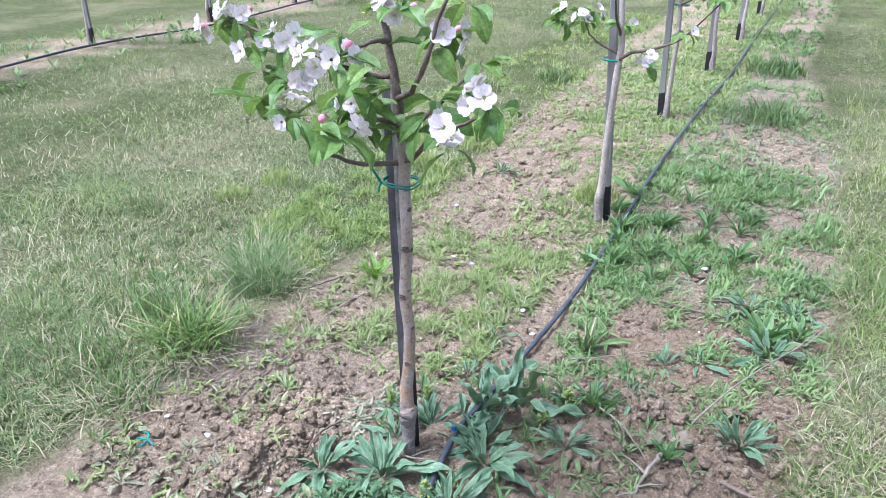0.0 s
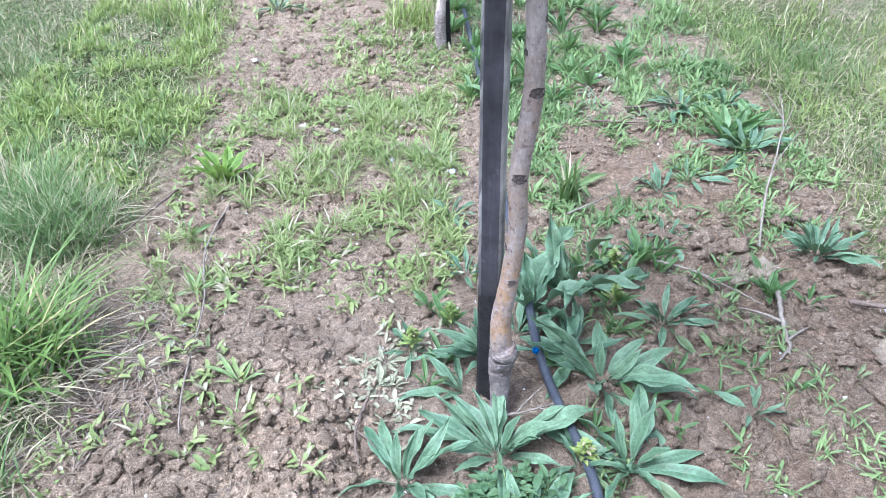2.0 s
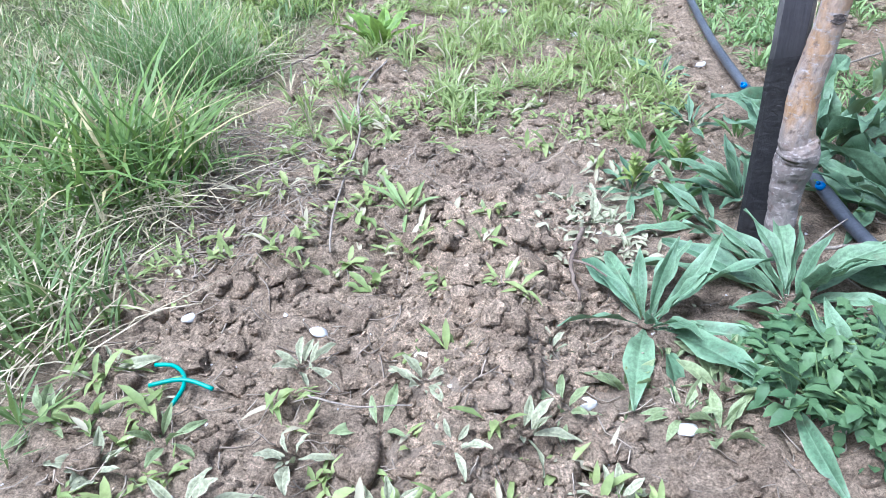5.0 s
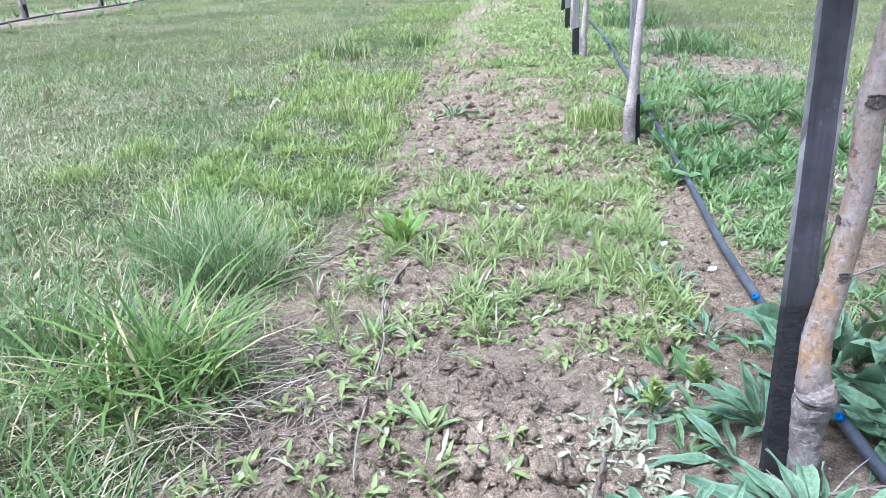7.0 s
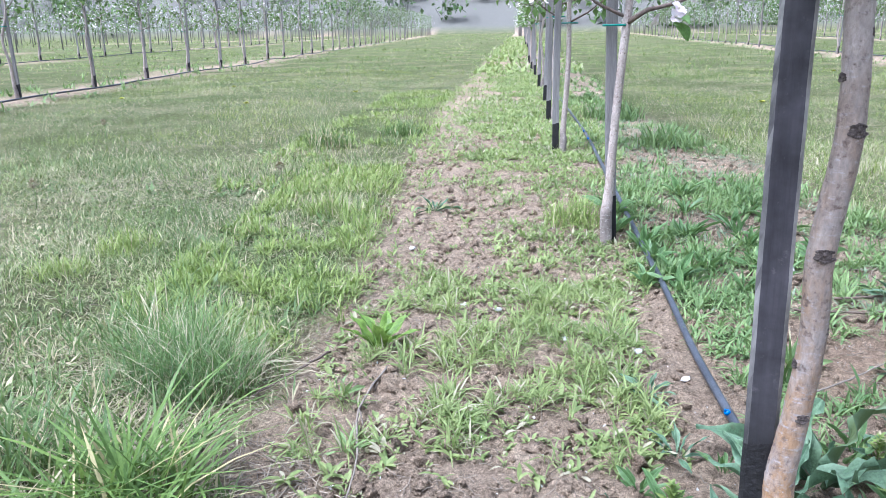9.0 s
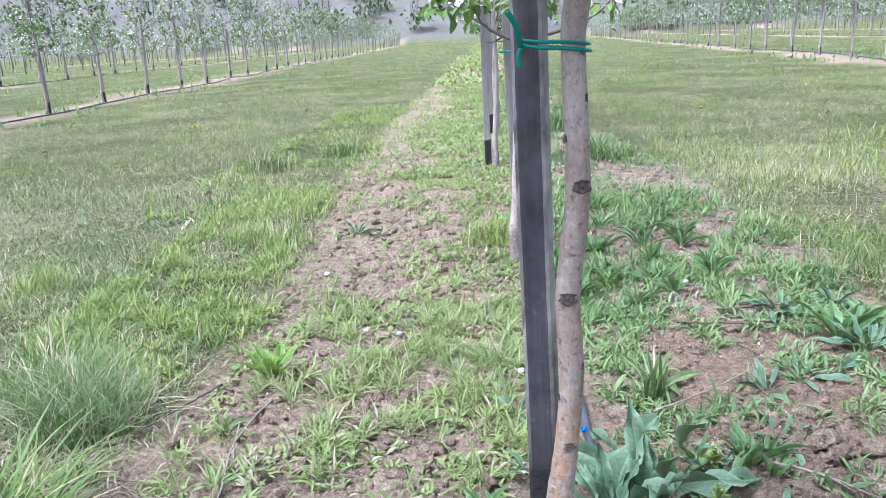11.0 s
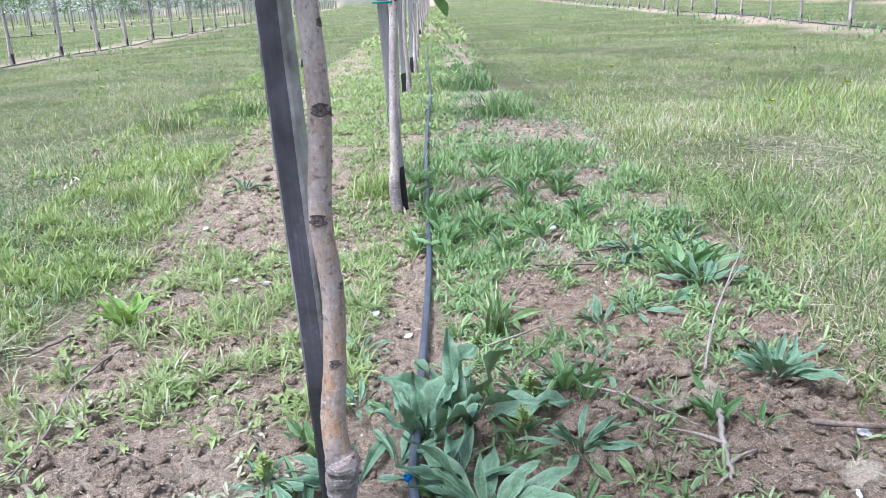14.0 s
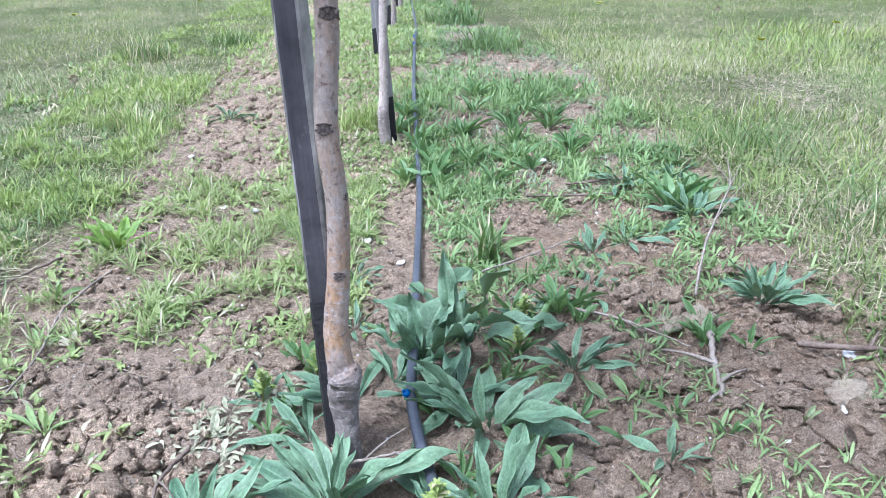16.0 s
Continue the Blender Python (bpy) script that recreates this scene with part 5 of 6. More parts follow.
LANCE = leaf_set("rosette_leaf", BUGLOSS, 12, 0.120, 0.0265, (72, 14), (22, 48), 0.12, 0.17, 0.0, 200)
BROAD = leaf_set("broad_leaf", BUGLOSS, 9, 0.145, 0.036, (84, 34), (14, 46), 0.30, 0.20, 0.9, 220)
DOCK_TALL = leaf_set("dock_leaf", DOCK_BRIGHT, 6, 0.085, 0.026, (82, 50), (15, 45), 0.12, 0.25, 0.3, 250)
DOCK_LEAF = leaf_set("dock_leaf", DOCK, 6, 0.085, 0.026, (82, 55), (15, 45), 0.05, 0.25, 0.3, 240)
SPOON = leaf_set("spoon_leaf", PALE_LEAF, 6, 0.042, 0.015, (65, 8), (30, 40), 0.08, 0.2, 0.9, 260)
FRESH = leaf_set("fresh_leaf", FRESH_LEAF, 6, 0.045, 0.014, (75, 10), (30, 45), 0.06, 0.2, 0.7, 280)
NARROW = leaf_set("narrow_leaf", WEED_MID, 6, 0.05, 0.009, (80, 20), (20, 55), 0.04, 0.2, 0.2, 300)


def rosette(x, y, n, size, meshes, label, seed, name="rosette_weed", width=1.0, lo=0, z=0.0, arc=None, florets=0):
    """A leaf rosette: old leaves low and outside, young ones upright in the heart."""
    g = np.random.default_rng(seed)
    t = thing(name, x, y, float(gz(x, y, False)) - 0.004 + z, label, "weed", "weeds round the trunk")
    for k in range(n):
        q = (k + 0.5) / n
        az = k * 2.399 + g.uniform(-0.25, 0.25)
        if arc:
            az = arc[0] + (arc[1] - arc[0]) * (k * 0.618 % 1)
        s = size * (1.0 - 0.35 * q) * g.uniform(0.62, 1.15)
        m = len(meshes)
        mesh = meshes[max(0, min(m - 1, int((1 - q) * m + g.uniform(-2.6, 2.6))))]
        mat = Matrix.Translation((0.006 * math.cos(az), 0.006 * math.sin(az), 0.004 * q)) @ turned(az + g.uniform(-0.45, 0.45), g.uniform(-0.32, 0.22), g.uniform(-0.6, 0.6)) @ Matrix.Diagonal((s, s * width * g.uniform(0.8, 1.15), s, 1))
        part("leaf", mesh, t, m=mat)
    if florets:
        n = 22 + 4 * florets
        q = np.linspace(0, 1, n)
        h = 0.055 * size + 0.012
        v, f = leaves(np.stack([0.004 * np.sin(q * 3), 0.003 * q, h * (0.25 + 0.75 * q)], 1), np.arange(n) * 2.4, g.uniform(0.5, 1.2, n), 0.024 * (1.05 - 0.72 * q), 0.0065 * (1.1 - 0.55 * q), g.uniform(0, 0.7, n), g, 0.2)
        v2, f2 = tube([(0, 0, 0), (0.002, 0.001, h * 0.5), (0.001, 0.003, h)], 0.0011, 5)
        tagged(part("shoot", mesh_of("shoot", *join((v, f), (v2, f2)), WEED_YELLOW), t), "yellow green shoot with small pointed leaves", kind="stuff")
    return t


BLUE_GREEN = "blue green weed rosette with long downy lance leaves"
rosette(-0.010, -0.095, 24, 1.1, LANCE, BLUE_GREEN, 1, width=0.92)
rosette(-0.140, -0.130, 20, 1.08, LANCE, BLUE_GREEN, 2, width=0.9)
rosette(0.165, 0.035, 20, 1.32, LANCE, BLUE_GREEN, 3)
rosette(0.165, -0.125, 18, 1.15, LANCE, BLUE_GREEN, 4, width=0.92)
rosette(0.085, 0.225, 12, 1.12, BROAD, "large blue green weed with broad wavy upright leaves", 5)
rosette(0.150, 0.265, 9, 1.2, BROAD, "large blue green weed with broad wavy upright leaves", 6)
rosette(0.00, 0.110, 13, 0.95, LANCE, BLUE_GREEN, 7, arc=(1.6, 4.4))
rosette(0.05, 0.16, 9, 0.95, LANCE, BLUE_GREEN, 31, arc=(-0.4, 2.2))
rosette(-0.045, 0.03, 9, 0.75, LANCE, BLUE_GREEN, 32, arc=(2.2, 4.2))
rosette(0.135, 0.10, 8, 0.9, LANCE, BLUE_GREEN, 33)
rosette(0.30, 0.17, 18, 0.85, LANCE, BLUE_GREEN, 8, width=0.75)
rosette(0.64, 0.335, 24, 0.95, LANCE[:9], BLUE_GREEN, 9, width=0.9)
rosette(0.505, 0.225, 26, 0.60, DOCK_LEAF, "small bright green weed rosette beside a dead stem", 10, width=1.1)
rosette(0.02, -0.215, 10, 0.95, LANCE, BLUE_GREEN, 11, width=1.3)
rosette(-0.045, -0.225, 8, 0.75, LANCE, BLUE_GREEN, 34, width=1.2)
rosette(0.10, -0.115, 12, 0.62, LANCE, "young green weed with a yellow flower tip", 12, florets=5)
rosette(0.13, 0.13, 10, 0.62, LANCE, "young green weed among larger leaves", 13)
rosette(0.30, 0.37, 14, 0.62, LANCE, "upright green weed beside large clods", 14, width=0.8)
rosette(0.25, 0.33, 11, 0.62, LANCE, "upright green weed beside large clods", 15, width=0.8, florets=3)
rosette(0.38, 0.42, 12, 0.6, LANCE, "upright green weed beside large clods", 16, width=0.75)
rosette(0.37, -0.04, 9, 0.5, LANCE, "small grey green weed on clods", 17)
rosette(0.42, 0.60, 12, 0.62, LANCE, "grey green weed flat on the soil", 18)
rosette(0.50, 0.64, 10, 0.6, LANCE, "grey green weed flat on the soil", 19)
rosette(0.66, 0.74, 18, 0.95, LANCE, "grey green weed with long leaves beside the grass", 20, width=1.1)
rosette(0.72, 0.86, 12, 0.95, DOCK_LEAF, "bright green upright weed beside the grass", 21)
rosette(0.58, 0.98, 14, 0.9, LANCE, "silvery green weed on brown soil", 22)
rosette(0.70, 0.98, 14, 0.8, LANCE, "silvery green weed on brown soil", 23)
rosette(-0.526, 0.690, 15, 1.1, DOCK_TALL, "fresh green dock with upright leaves on the soil", 24, name="dock_plant", width=1.35)
rosette(-0.03, 0.55, 13, 0.6, LANCE, "small green weed rosette on the soil", 25, width=0.9)
rosette(-0.02, 0.34, 10, 0.55, LANCE, "small green weed near the stake", 26)
rosette(-0.125, 0.13, 11, 0.62, LANCE, "light green upright weed with yellow tip", 27, florets=4)
rosette(-0.53, 1.75, 14, 0.75, LANCE, "grey green weed rosette farther along the strip", 28)
rosette(0.03, 1.55, 14, 1.0, DOCK_LEAF, "green weed at the foot of the second tree", 29)
rosette(0.10, 1.30, 12, 1.0, DOCK_LEAF, "green weed beside the drip hose", 30)
rosette(0.635, 0.80, 20, 1.25, DOCK_LEAF, "dark green leafy weed beside the grass", 35, width=1.0)
rosette(0.309, 0.345, 16, 0.95, DOCK_LEAF, "upright fresh green weed beside large clods", 36, width=0.9)
rosette(0.092, 1.39, 14, 1.2, DOCK_LEAF, "leafy green weed hiding the drip hose", 37)
rosette(0.06, 1.12, 12, 0.9, DOCK_LEAF, "leafy green weed hiding the drip hose", 38)
rosette(0.05, 1.72, 12, 1.2, DOCK_LEAF, "leafy green weed hiding the drip hose", 39)
for k, (a, b, n, s) in enumerate(((-0.435, -0.21, 10, 1.0), (-0.18, 0.055, 11, 1.0), (-0.165, 0.105, 9, 1.0), (-0.155, 0.05, 9, 0.9), (-0.33, -0.235, 9, 0.95), (-0.25, -0.285, 9, 1.0), (-0.19, -0.33, 9, 1.1), (-0.20, 0.10, 8, 0.8), (-0.14, -0.01, 8, 0.7), (-0.56, -0.33, 9, 1.0), (-0.48, -0.36, 9, 1.1), (-0.42, -0.31, 8, 0.9), (-0.34, -0.36, 9, 1.0), (-0.27, -0.37, 9, 1.1), (-0.30, -0.31, 7, 0.8), (-0.60, -0.22, 7, 0.9), (-0.23, -0.18, 7, 0.7))):
    rosette(a, b, n, s * 0.85, SPOON, "pale downy weed wilting on the soil", 40 + k, name="pale_weed")
for k, (a, b, n, s) in enumerate(((-0.165, -0.215, 15, 1.0), (-0.13, -0.245, 13, 1.0), (-0.22, -0.245, 8, 0.85), (-0.13, -0.185, 10, 0.7), (-0.45, 0.14, 8, 0.8), (-0.29, -0.01, 6, 0.7), (-0.29, 0.05, 7, 0.7), (-0.52, -0.30, 8, 0.9), (-0.62, -0.29, 9, 1.0), (-0.36, -0.28, 7, 0.9), (-0.06, 0.62, 9, 0.9), (-0.10, 0.72, 9, 0.9), (0.05, -0.28, 9, 1.0), (-0.095, -0.22, 14, 1.15), (-0.105, -0.265, 12, 1.1), (-0.085, -0.185, 10, 0.9), (0.38, 0.12, 8, 0.9), (0.47, 0.12, 7, 0.8), (0.55, 0.02, 8, 0.8), (0.13, -0.20, 8, 0.9))):
    rosette(a, b, n, s, FRESH, "light green young weed with spoon shaped leaves", 60 + k, name="young_weed")
for k, (a, b, n, s) in enumerate(((-0.385, 0.065, 9, 1.2), (0.36, 0.09, 8, 1.0), (0.22, 0.62, 9, 2.0), (0.25, 0.68, 8, 2.0), (-0.50, 0.30, 9, 1.2), (-0.55, 0.47, 10, 1.4), (0.45, 0.31, 8, 0.9), (-0.06, 0.80, 12, 1.1), (-0.02, 0.86, 12, 1.1), (0.14, 0.60, 10, 1.0))):
    rosette(a, b, n, s, NARROW, "slender green weed with narrow leaves", 80 + k, name="slender_weed")


for k, (a, b, n, s) in enumerate(((-0.06, 0.19, 8, 0.62), (-0.09, 0.235, 8, 0.6), (-0.10, 0.045, 7, 0.5), (-0.075, 0.10, 8, 0.6), (0.205, 0.15, 8, 0.6), (0.225, 0.22, 9, 0.65), (0.265, 0.285, 9, 0.7), (0.335, 0.315, 9, 0.65), (0.235, 0.36, 8, 0.7), (0.215, -0.02, 7, 0.55), (0.245, -0.065, 7, 0.55), (0.28, 0.05, 7, 0.5), (0.33, 0.0, 6, 0.45), (0.405, 0.05, 6, 0.45), (0.45, 0.0, 6, 0.45), (0.105, 0.075, 7, 0.55), (0.13, -0.06, 8, 0.6), (0.345, 0.365, 9, 0.65), (0.20, 0.32, 8, 0.7), (0.52, 0.28, 7, 0.5), (0.56, 0.20, 7, 0.5), (0.115, 0.36, 8, 0.7), (0.035, 0.30, 8, 0.6), (0.40, 0.27, 7, 0.5))):
    rosette(a, b, n, s, DOCK_LEAF, "upright fresh green weed with pointed leaves", 120 + k, name="green_weed", width=0.85, florets=2 if k in (0, 5) else 0)


g = np.random.default_rng(61)
for k in range(22):
    rosette(g.uniform(0.13, 0.52), g.uniform(1.05, 1.95), int(g.integers(8, 13)), g.uniform(0.7, 1.1), DOCK_LEAF, "upright leafy green weed along the drip hose", 160 + k, name="green_weed", width=0.8)


def goosefoot(x, y, n, r, h, seed):
    g = np.random.default_rng(seed)
    t = thing("goosefoot_plant", x, y, float(gz(x, y, False)), "low bushy weed with many small rhombic leaves", "weed", "weeds round the trunk")
    a, q = g.uniform(0, 6.28, n), r * np.sqrt(g.random(n))
    base = np.stack([q * np.cos(a), q * np.sin(a), h * g.uniform(0.15, 1, n) * (1 - 0.5 * q / r)], 1)
    v, f = leaves(base, a + g.normal(0, 0.7, n), g.uniform(-0.2, 0.7, n), g.uniform(0.010, 0.027, n), g.uniform(0.0055, 0.012, n), g.uniform(0, 0.9, n), g, 0.2)
    part("foliage", mesh_of("foliage", v, f, HERB), t)
    stems = [tube(smooth_path([(0, 0, 0), (0.4 * b[0], 0.4 * b[1], 0.6 * b[2]), b], 5), 0.0009, 4) for b in base[::5]]
    v, f = join(*stems)
    part("stalk", mesh_of("stalk", v, f, WEED_MID), t)


for k, (a, b) in enumerate(((-0.035, -0.195), (-0.005, -0.17), (-0.03, -0.235), (0.0, -0.215), (0.03, -0.19), (0.0, -0.265), (0.04, -0.235))):
    goosefoot(a, b, 90, 0.043, 0.032 + 0.018 * (k % 3), 500 + k)


# ---- grass tufts ----
def tuft(x, y, n, r, h, w, bend, m, label, seed, thatch=0, seg=4):
    g = np.random.default_rng(seed)
    t = thing("grass_tuft", x, y, float(gz(x, y, False)) - 0.005, label, "grass tuft", "grass tufts")
    a, q = g.uniform(0, 6.28, n), r * g.random(n) ** 0.7
    px, py = q * np.cos(a), q * np.sin(a)
    hh = g.uniform(*h, n) * (1 - 0.35 * q / r) * g.choice([1, 1, 0.8, 0.6, 1.2], n)
    v, f = blades(px, py, 0 * q, hh, g.uniform(*w, n), hh * g.uniform(*bend, n), seg, g)
    part("foliage", mesh_of("foliage", v, f, m), t)
    if thatch:
        hh = g.uniform(0.02, 0.06, thatch)
        a, q = g.uniform(0, 6.28, thatch), r * (0.5 + 0.7 * g.random(thatch))
        v, f = blades(q * np.cos(a), q * np.sin(a), 0 * q + 0.004, hh, g.uniform(0.0015, 0.003, thatch), hh * g.uniform(1.5, 3, thatch), 3, g)
        part("thatch", mesh_of("thatch", v, f, STRAW), t, "dead straw at the foot")
    return t


tuft(-0.80, 0.47, 1300, 0.11, (0.05, 0.155), (0.0010, 0.0022), (0.2, 1.4), TUFT_FINE, "dense tuft of fine green grass", 1, 120)
tuft(-0.88, 0.56, 800, 0.11, (0.05, 0.17), (0.0010, 0.0022), (0.3, 1.5), TUFT_FINE, "dense tuft of fine green grass", 31, 60)
tuft(-0.735, 0.105, 300, 0.10, (0.09, 0.20), (0.0032, 0.0064), (0.35, 1.5), TUFT_BRIGHT, "coarse tuft of long arching grass blades", 2, 260)
tuft(-0.90, 0.16, 300, 0.14, (0.06, 0.16), (0.0025, 0.005), (0.2, 1.0), TUFT_GREEN, "tuft of long green grass", 3, 60)
tuft(-0.86, -0.08, 340, 0.16, (0.05, 0.13), (0.0025, 0.005), (0.2, 1.0), TUFT_GREEN, "tuft of long green grass", 4, 80)
tuft(-0.98, 0.66, 300, 0.16, (0.05, 0.11), (0.002, 0.004), (0.2, 0.9), TUFT_GREEN, "tuft of fresh green grass", 5)
tuft(-0.70, -0.16, 200, 0.09, (0.04, 0.09), (0.0025, 0.005), (0.3, 1.0), TUFT_GREEN, "low tuft of grass at the edge of the soil", 6, 60)
tuft(-1.31, 1.22, 320, 0.09, (0.05, 0.11), (0.0016, 0.003), (0.2, 0.9), WEED_YELLOW, "yellowish tuft of fine grass", 7)
tuft(-1.20, 2.98, 320, 0.12, (0.08, 0.16), (0.003, 0.005), (0.2, 0.8), TUFT_GREEN, "dark green tuft of grass", 8)
tuft(-0.86, 1.68, 260, 0.09, (0.05, 0.11), (0.002, 0.0035), (0.2, 0.9), WEED_YELLOW, "yellow green tuft at the edge of the strip", 9)
tuft(-0.90, 3.45, 260, 0.13, (0.05, 0.11), (0.003, 0.006), (0.2, 0.9), TUFT_GREEN, "low green tuft at the edge of the strip", 10)
tuft(-0.08, 1.64, 420, 0.10, (0.05, 0.11), (0.002, 0.0035), (0.2, 0.8), WEED_YELLOW, "feathery yellow green weed under the second tree", 11)
tuft(1.05, 0.62, 420, 0.20, (0.06, 0.14), (0.0018, 0.0035), (0.3, 1.1), TUFT_GREEN, "loose tuft of green grass with straw", 12, 200)
tuft(0.98, 1.15, 380, 0.18, (0.05, 0.12), (0.0018, 0.0035), (0.3, 1.1), TUFT_GREEN, "loose tuft of green grass with straw", 13, 160)
tuft(1.75, 2.6, 420, 0.42, (0.05, 0.12), (0.003, 0.005), (0.3, 1.0), WEED_YELLOW, "tall yellow green grass in the alley", 14)
tuft(2.1, 3.3, 420, 0.45, (0.05, 0.12), (0.003, 0.006), (0.3, 1.0), WEED_YELLOW, "tall yellow green grass in the alley", 15)
tuft(0.45, 3.0, 300, 0.16, (0.06, 0.14), (0.006, 0.010), (0.2, 0.9), WEED_MID, "leafy green clump beside the drip hose", 16)
tuft(0.35, 4.3, 300, 0.2, (0.08, 0.16), (0.008, 0.012), (0.2, 0.9), WEED_MID, "leafy green clump beside the drip hose", 17)
tuft(0.22, 0.585, 26, 0.02, (0.08, 0.16), (0.005, 0.009), (0.2, 0.8), TUFT_GREEN, "tall broad bladed grass seedling beside the hose", 20)
tuft(-1.38, 1.0, 200, 0.08, (0.04, 0.08), (0.0016, 0.003), (0.2, 0.9), WEED_YELLOW, "yellowish tuft of fine grass", 18)
tuft(-1.6, 0.75, 260, 0.12, (0.05, 0.10), (0.0016, 0.003), (0.2, 0.9), TUFT_GREEN, "tuft of fresh green grass", 19)


# ---- stones, clods, dead stems, litter ----
PEBBLES = [mesh_of("pebble", *lump(1.0, k, 0.45, 0.35), STONE) for k in range(4)]
for k, (a, b, s) in enumerate(((-0.436, -0.155, 0.0085), (-0.554, -0.157, 0.009), (-0.337, -0.186, 0.009), (-0.235, 0.895, 0.012), (-0.205, 0.855, 0.012), (-0.30, 0.95, 0.011), (-0.20, -0.23, 0.008), (-0.13, -0.262, 0.008), (-0.18, 0.83, 0.010), (-0.14, 0.73, 0.009), (-0.155, 0.80, 0.010), (-0.38, 0.98, 0.009), (0.345, 0.155, 0.009), (0.605, 0.03, 0.006), (0.56, 0.0, 0.006), (-0.36, -0.02, 0.006), (-0.58, -0.02, 0.010), (0.05, 0.62, 0.009), (-0.11, 0.62, 0.009), (0.69, 0.17, 0.011), (-0.75, 1.46, 0.016), (-0.55, 1.35, 0.012), (0.42, 1.2, 0.012), (-0.02, 0.72, 0.009), (-0.50, 0.21, 0.006), (-0.44, 0.04, 0.007))):
    ob = tagged(new("pebble", PEBBLES[k % 4]), "small pale stone on brown soil", "stone", "pale stones on the soil")
    ob.matrix_basis = Matrix.Translation((a, b, float(gz(a, b)) + 0.3 * s)) @ turned(k * 1.3, 0.2) @ Matrix.Diagonal((s, s * (0.65 + 0.1 * (k % 4)), s, 1))
CLODS = [mesh_of("clod", *lump(1.0, 10 + k, 0.75, 0.9, 3), CLOD) for k in range(5)]
g = np.random.default_rng(77)
for k, (a, b, s) in enumerate(((0.15, 0.512, 0.022), (0.40, 0.39, 0.032), (0.44, 0.40, 0.026), (0.37, 0.42, 0.024), (0.0, -0.095 - 0.04, 0.014), (0.45, 0.37, 0.020), (0.55, 0.05, 0.022), (0.48, 0.06, 0.018), (0.60, 0.10, 0.02), (-0.30, -0.08, 0.014), (-0.285, -0.14, 0.015), (-0.275, -0.20, 0.016), (-0.52, 0.02, 0.016), (-0.40, -0.07, 0.014), (-0.36, -0.12, 0.013), (0.15, 1.57, 0.03), (0.42, 0.10, 0.016), (0.35, 0.03, 0.018), (0.64, 0.04, 0.016))):
    ob = tagged(new("clod", CLODS[k % 5]), "crumbly brown clod of dry earth", "clod", "clods of earth")
    ob.matrix_basis = Matrix.Translation((a, b, float(gz(a, b)) + 0.25 * s)) @ turned(k * 2.1, 0.1) @ Matrix.Diagonal((s * 0.8, s * g.uniform(0.5, 0.9), s * g.uniform(0.5, 0.8), 1))


def stem(name, points, r, m, label, twigs=(), seed=0):
    t = thing(name, 0, 0, 0, label, "stick", "dead sticks on the soil")
    p = smooth_path([(a, b, float(gz(a, b, False)) + c) for a, b, c in points], 16, r * 0.3, seed)
    v, f = tube(p, np.linspace(r, r * 0.5, 16), 6, 0.15, seed)
    part("shaft", mesh_of("shaft", v, f, m), t)
    for k, (s, q) in enumerate(twigs):
        base = p[int(s * 15)]
        v, f = tube(smooth_path([base, base + np.array(q) * 0.5 + [0, 0, 0.004], base + np.array(q)], 6), np.linspace(r * 0.6, r * 0.25, 6), 5, 0.1, k)
        part("side_twig", mesh_of("side_twig", v, f, m), t)


stem("fallen_stick", [(0.535, 0.355, 0.012), (0.60, 0.50, 0.04), (0.68, 0.64, 0.055), (0.76, 0.80, 0.05), (0.80, 0.92, 0.06)], 0.0026, DEAD_STEM, "long pale dead weed stalk leaning on the weeds", ((0.4, (0.08, 0.07, 0.05)), (0.6, (0.07, 0.10, 0.04)), (0.75, (-0.03, 0.08, 0.04))), 1)
stem("fallen_stick", [(0.62, 0.185, 0.008), (0.68, 0.165, 0.010), (0.75, 0.15, 0.008), (0.82, 0.15, 0.010)], 0.0048, DARK_STEM, "short dark dead stick on the soil", ((0.5, (0.03, 0.03, 0.01)),), 2)
stem("fallen_stick", [(0.44, 0.985, 0.012), (0.52, 0.98, 0.014), (0.60, 0.985, 0.012)], 0.0035, DARK_STEM, "dark thin stick lying on brown soil", (), 3)
stem("fallen_stick", [(0.34, 0.93, 0.010), (0.45, 0.90, 0.012), (0.56, 0.90, 0.010)], 0.0030, DARK_STEM, "dark thin stick lying on brown soil", (), 4)
stem("fallen_stick", [(-0.49, 0.59, 0.008), (-0.505, 0.42, 0.012), (-0.475, 0.25, 0.010), (-0.465, 0.06, 0.008), (-0.45, -0.04, 0.006)], 0.0022, DEAD_STEM, "thin pale dead stalk lying along the strip", ((0.3, (0.02, -0.06, 0.005)), (0.6, (-0.03, -0.06, 0.004))), 5)
stem("fallen_stick", [(-0.61, 0.64, 0.008), (-0.645, 0.54, 0.010), (-0.69, 0.43, 0.008)], 0.0028, DARK_STEM, "thin brown dead stalk at the edge of the strip", (), 6)
stem("fallen_stick", [(0.0, -0.035, 0.012), (0.045, -0.028, 0.018), (0.095, -0.01, 0.012)], 0.0024, DEAD_STEM, "pale broken stalk at the foot of the trunk", ((0.3, (0.05, 0.045, 0.01)), (0.6, (0.03, -0.03, 0.004))), 7)
stem("fallen_stick", [(0.50, 0.20, 0.03), (0.487, 0.16, 0.022), (0.475, 0.10, 0.010), (0.47, 0.07, 0.006)], 0.0052, DEAD_STEM, "pale pulled up root lying on the clods", ((0.5, (-0.06, 0.04, 0.0)), (0.7, (0.05, 0.03, 0.0)), (0.9, (-0.03, -0.03, 0.0))), 8)
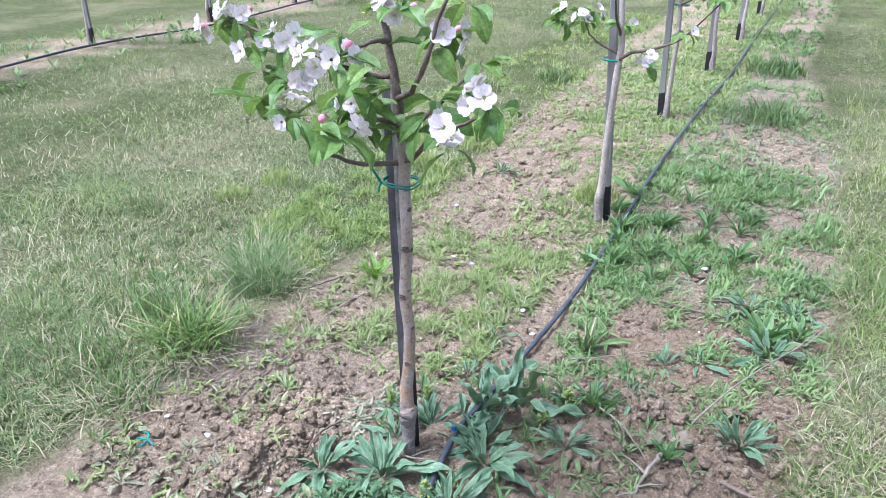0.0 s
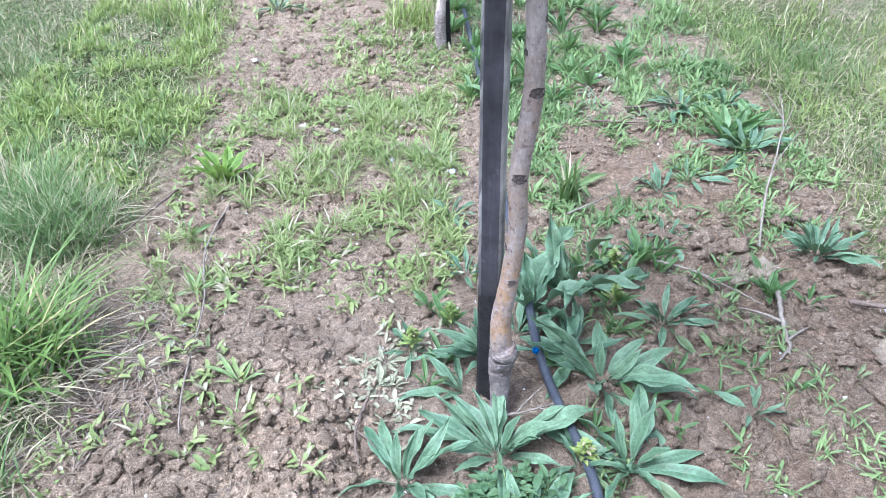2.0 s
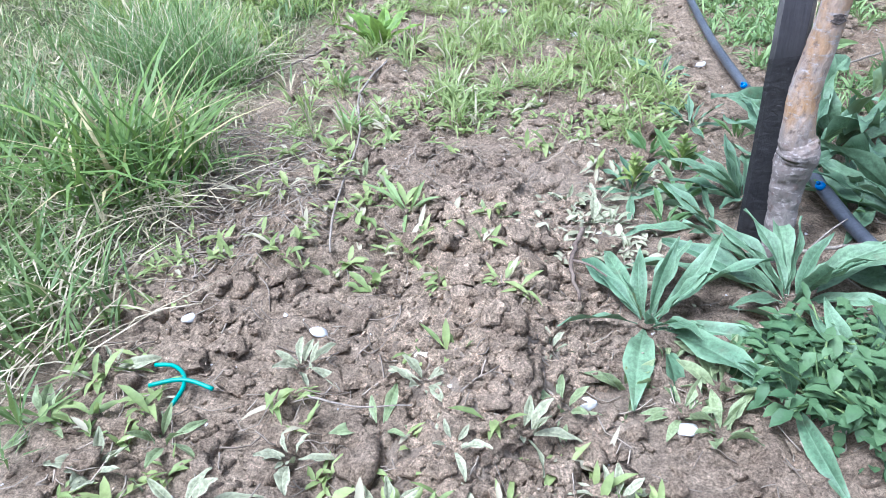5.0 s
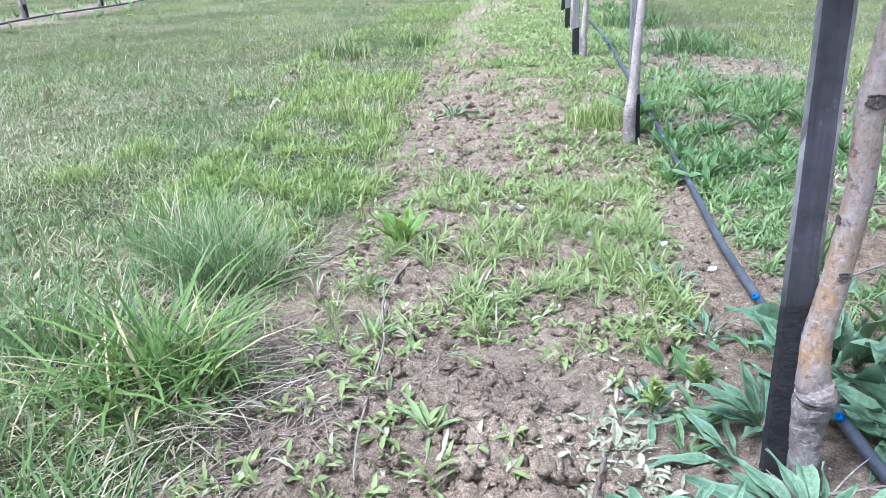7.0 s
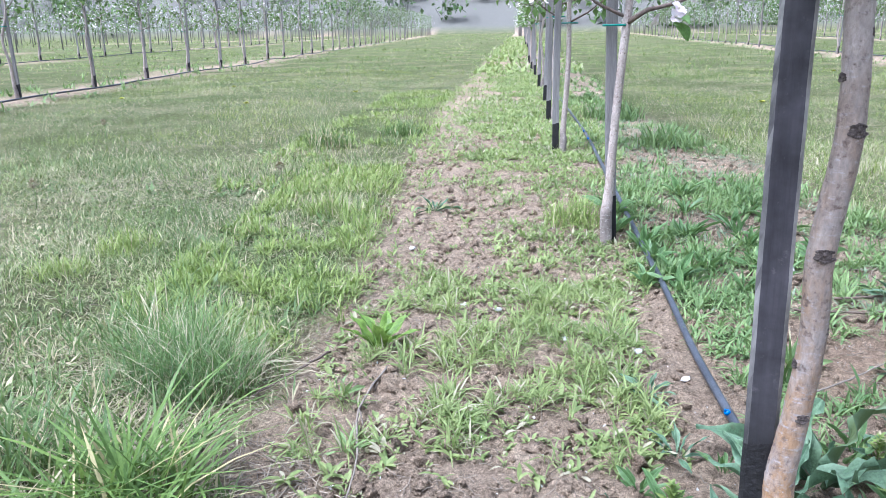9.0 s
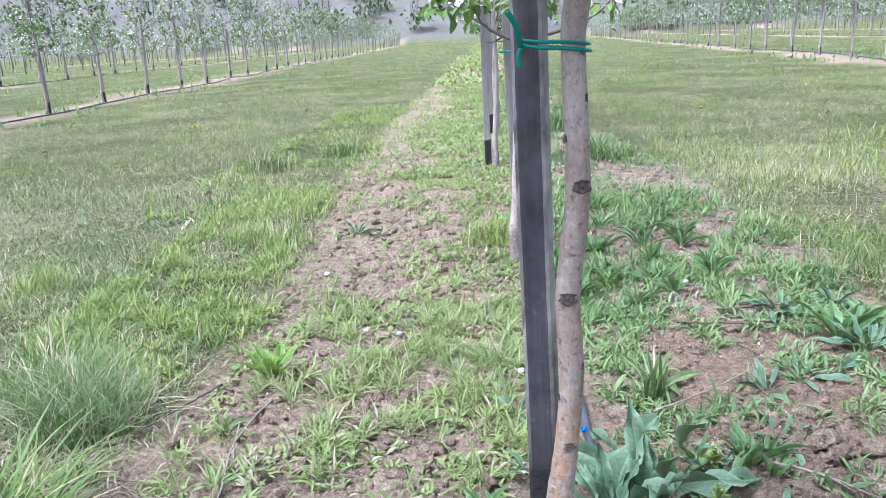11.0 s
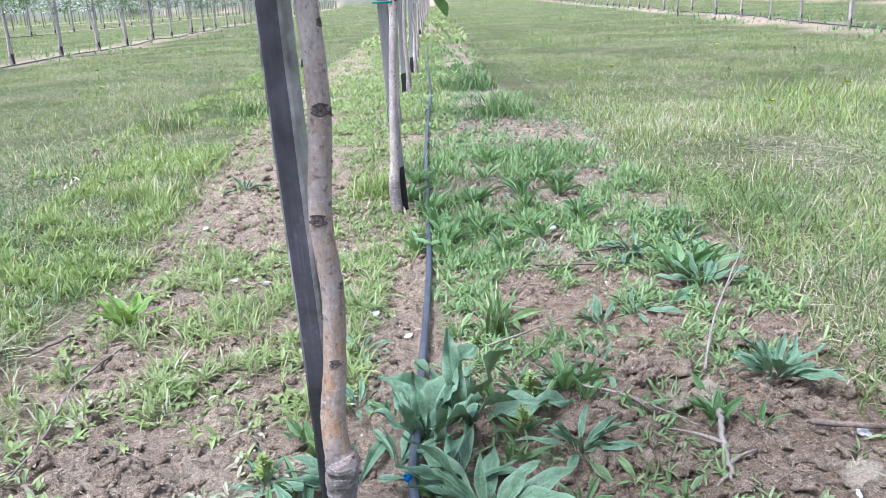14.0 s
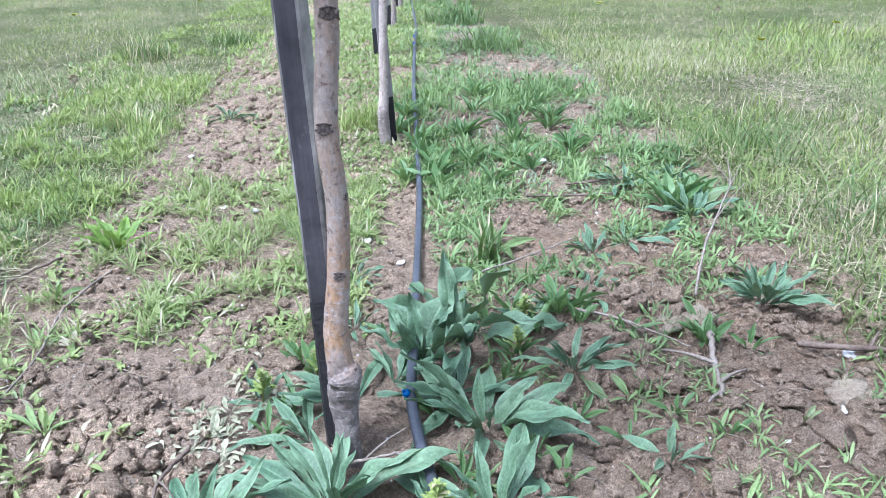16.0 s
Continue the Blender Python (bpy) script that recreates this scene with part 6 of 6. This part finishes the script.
stem("fallen_stick", [(0.33, 0.32, 0.02), (0.40, 0.27, 0.018), (0.47, 0.19, 0.012)], 0.0022, DEAD_STEM, "thin pale dead stalk on the soil", ((0.4, (0.03, -0.05, 0.0)),), 9)
stem("fallen_stick", [(0.20, 0.50, 0.02), (0.30, 0.56, 0.022), (0.42, 0.66, 0.014)], 0.0022, DEAD_STEM, "thin pale dead stalk among weeds", (), 10)
stem("fallen_stick", [(-0.42, -0.252, 0.005), (-0.38, -0.262, 0.006), (-0.335, -0.265, 0.005)], 0.0011, DEAD_STEM, "thin pale dead stalk on bare soil", (), 11)
stem("fallen_stick", [(-0.19, 0.02, 0.012), (-0.205, -0.05, 0.016), (-0.20, -0.10, 0.008)], 0.003, DARK_STEM, "brown dead root beside the soil ridge", ((0.5, (0.03, -0.04, 0.01)),), 12)
ob = tagged(new("fallen_leaf", mesh_of("fallen_leaf", *big_leaf(0.035, 0.014, 8, 20, 0.05, 0.2, 4, 0.4), PALE_LEAF)), "whitish dry leaf lying on the soil", "dead leaf")
ob.matrix_basis = Matrix.Translation((-0.505, 0.118, float(gz(-0.505, 0.118)) + 0.006)) @ turned(1.45, 0)


def fibre_wad(x, y, r, seed):
    g = np.random.default_rng(seed)
    t = thing("dead_fibre_wad", x, y, float(gz(x, y, False)), "matted tan wad of dead root fibres", "plant debris")
    v, f = lump(r, seed, 0.45, 0.6)
    part("wad", mesh_of("wad", v, f, FLUFF), t)
    n = 90
    a = g.uniform(0, 6.28, n)
    h = g.uniform(0.006, 0.018, n)
    v, f = blades(0.8 * r * g.random(n) * np.cos(a), 0.8 * r * g.random(n) * np.sin(a), 0 * a + r * 0.2, h, 0 * h + 0.0012, h * g.uniform(0.5, 2, n), 3, g)
    part("fuzz", mesh_of("fuzz", v, f, STRAW), t)


fibre_wad(0.63, 0.065, 0.030, 1)
fibre_wad(0.52, 0.30, 0.026, 2)
fibre_wad(0.47, 0.28, 0.020, 3)
fibre_wad(0.17, 1.53, 0.035, 4)
fibre_wad(0.15, 0.525, 0.016, 5)

t = thing("tie_scrap", -0.52, -0.245, float(gz(-0.52, -0.245)) + 0.004, "scrap of green plastic tie knotted on the soil", "plastic scrap")
v, f = join(tube(smooth_path([(-0.035, 0.018, 0.004), (-0.018, 0.016, 0.006), (-0.004, 0.004, 0.007), (0.0, -0.010, 0.006), (-0.003, -0.026, 0.004)], 14), 0.0019, 7),
            tube(smooth_path([(-0.030, -0.006, 0.004), (-0.01, -0.003, 0.008), (0.005, -0.003, 0.008), (0.024, -0.008, 0.005)], 12), 0.0019, 7))
part("strap", mesh_of("strap", v, f, GREEN_TIE), t)


def dandelion_clock(x, y, seed):
    g = np.random.default_rng(seed)
    t = thing("dandelion_clock", x, y, float(gz(x, y)), "white dandelion seed head on a thin stalk", "flower", "dandelion clocks")
    v, f = tube(smooth_path([(0, 0, 0), (0.004, 0.002, 0.05), (0.0, 0.0, 0.09)], 6), 0.0014, 5)
    part("stalk", mesh_of("stalk", v, f, WEED_MID), t)
    n = 130
    d = g.normal(0, 1, (n, 3))
    d /= np.linalg.norm(d, axis=1)[:, None]
    v, f = leaves(np.array([[0, 0, 0.09]]) + d * 0.006, np.arctan2(d[:, 1], d[:, 0]), np.arcsin(d[:, 2]), 0 * d[:, 0] + 0.014, 0 * d[:, 0] + 0.004, 0 * d[:, 0], g)
    part("seed_head", mesh_of("seed_head", v, f, STRAW), t)


def dandelion(x, y, seed):
    t = thing("dandelion_flower", x, y, float(gz(x, y)), "yellow dandelion flower in the grass", "flower", "yellow dandelions")
    v, f = tube([(0, 0, 0), (0.003, 0, 0.04), (0, 0, 0.075)], 0.0014, 5)
    part("stalk", mesh_of("stalk", v, f, WEED_MID), t)
    v, f, s = flower(0.036, seed, 16, 2)
    part("flower_head", mesh_of("flower_head", v, f, [YELLOW, YELLOW], s), t, m=Matrix.Translation((0, 0, 0.075)))


for k, (a, b) in enumerate(((-1.146, 2.05), (-1.9, 1.7), (-2.6, 3.4), (1.9, 3.9), (-3.1, 2.4), (2.9, 5.2))):
    dandelion_clock(a, b, k)
for k, (a, b) in enumerate(((-2.2, 4.6), (-1.6, 5.5), (-2.9, 6.2), (1.6, 2.6), (2.2, 3.1), (2.6, 6.0), (-3.4, 5.1), (1.35, 4.6), (-1.2, 7.5), (3.1, 8.0), (-2.0, 9.0), (1.9, 9.5))):
    dandelion(a, b, k)
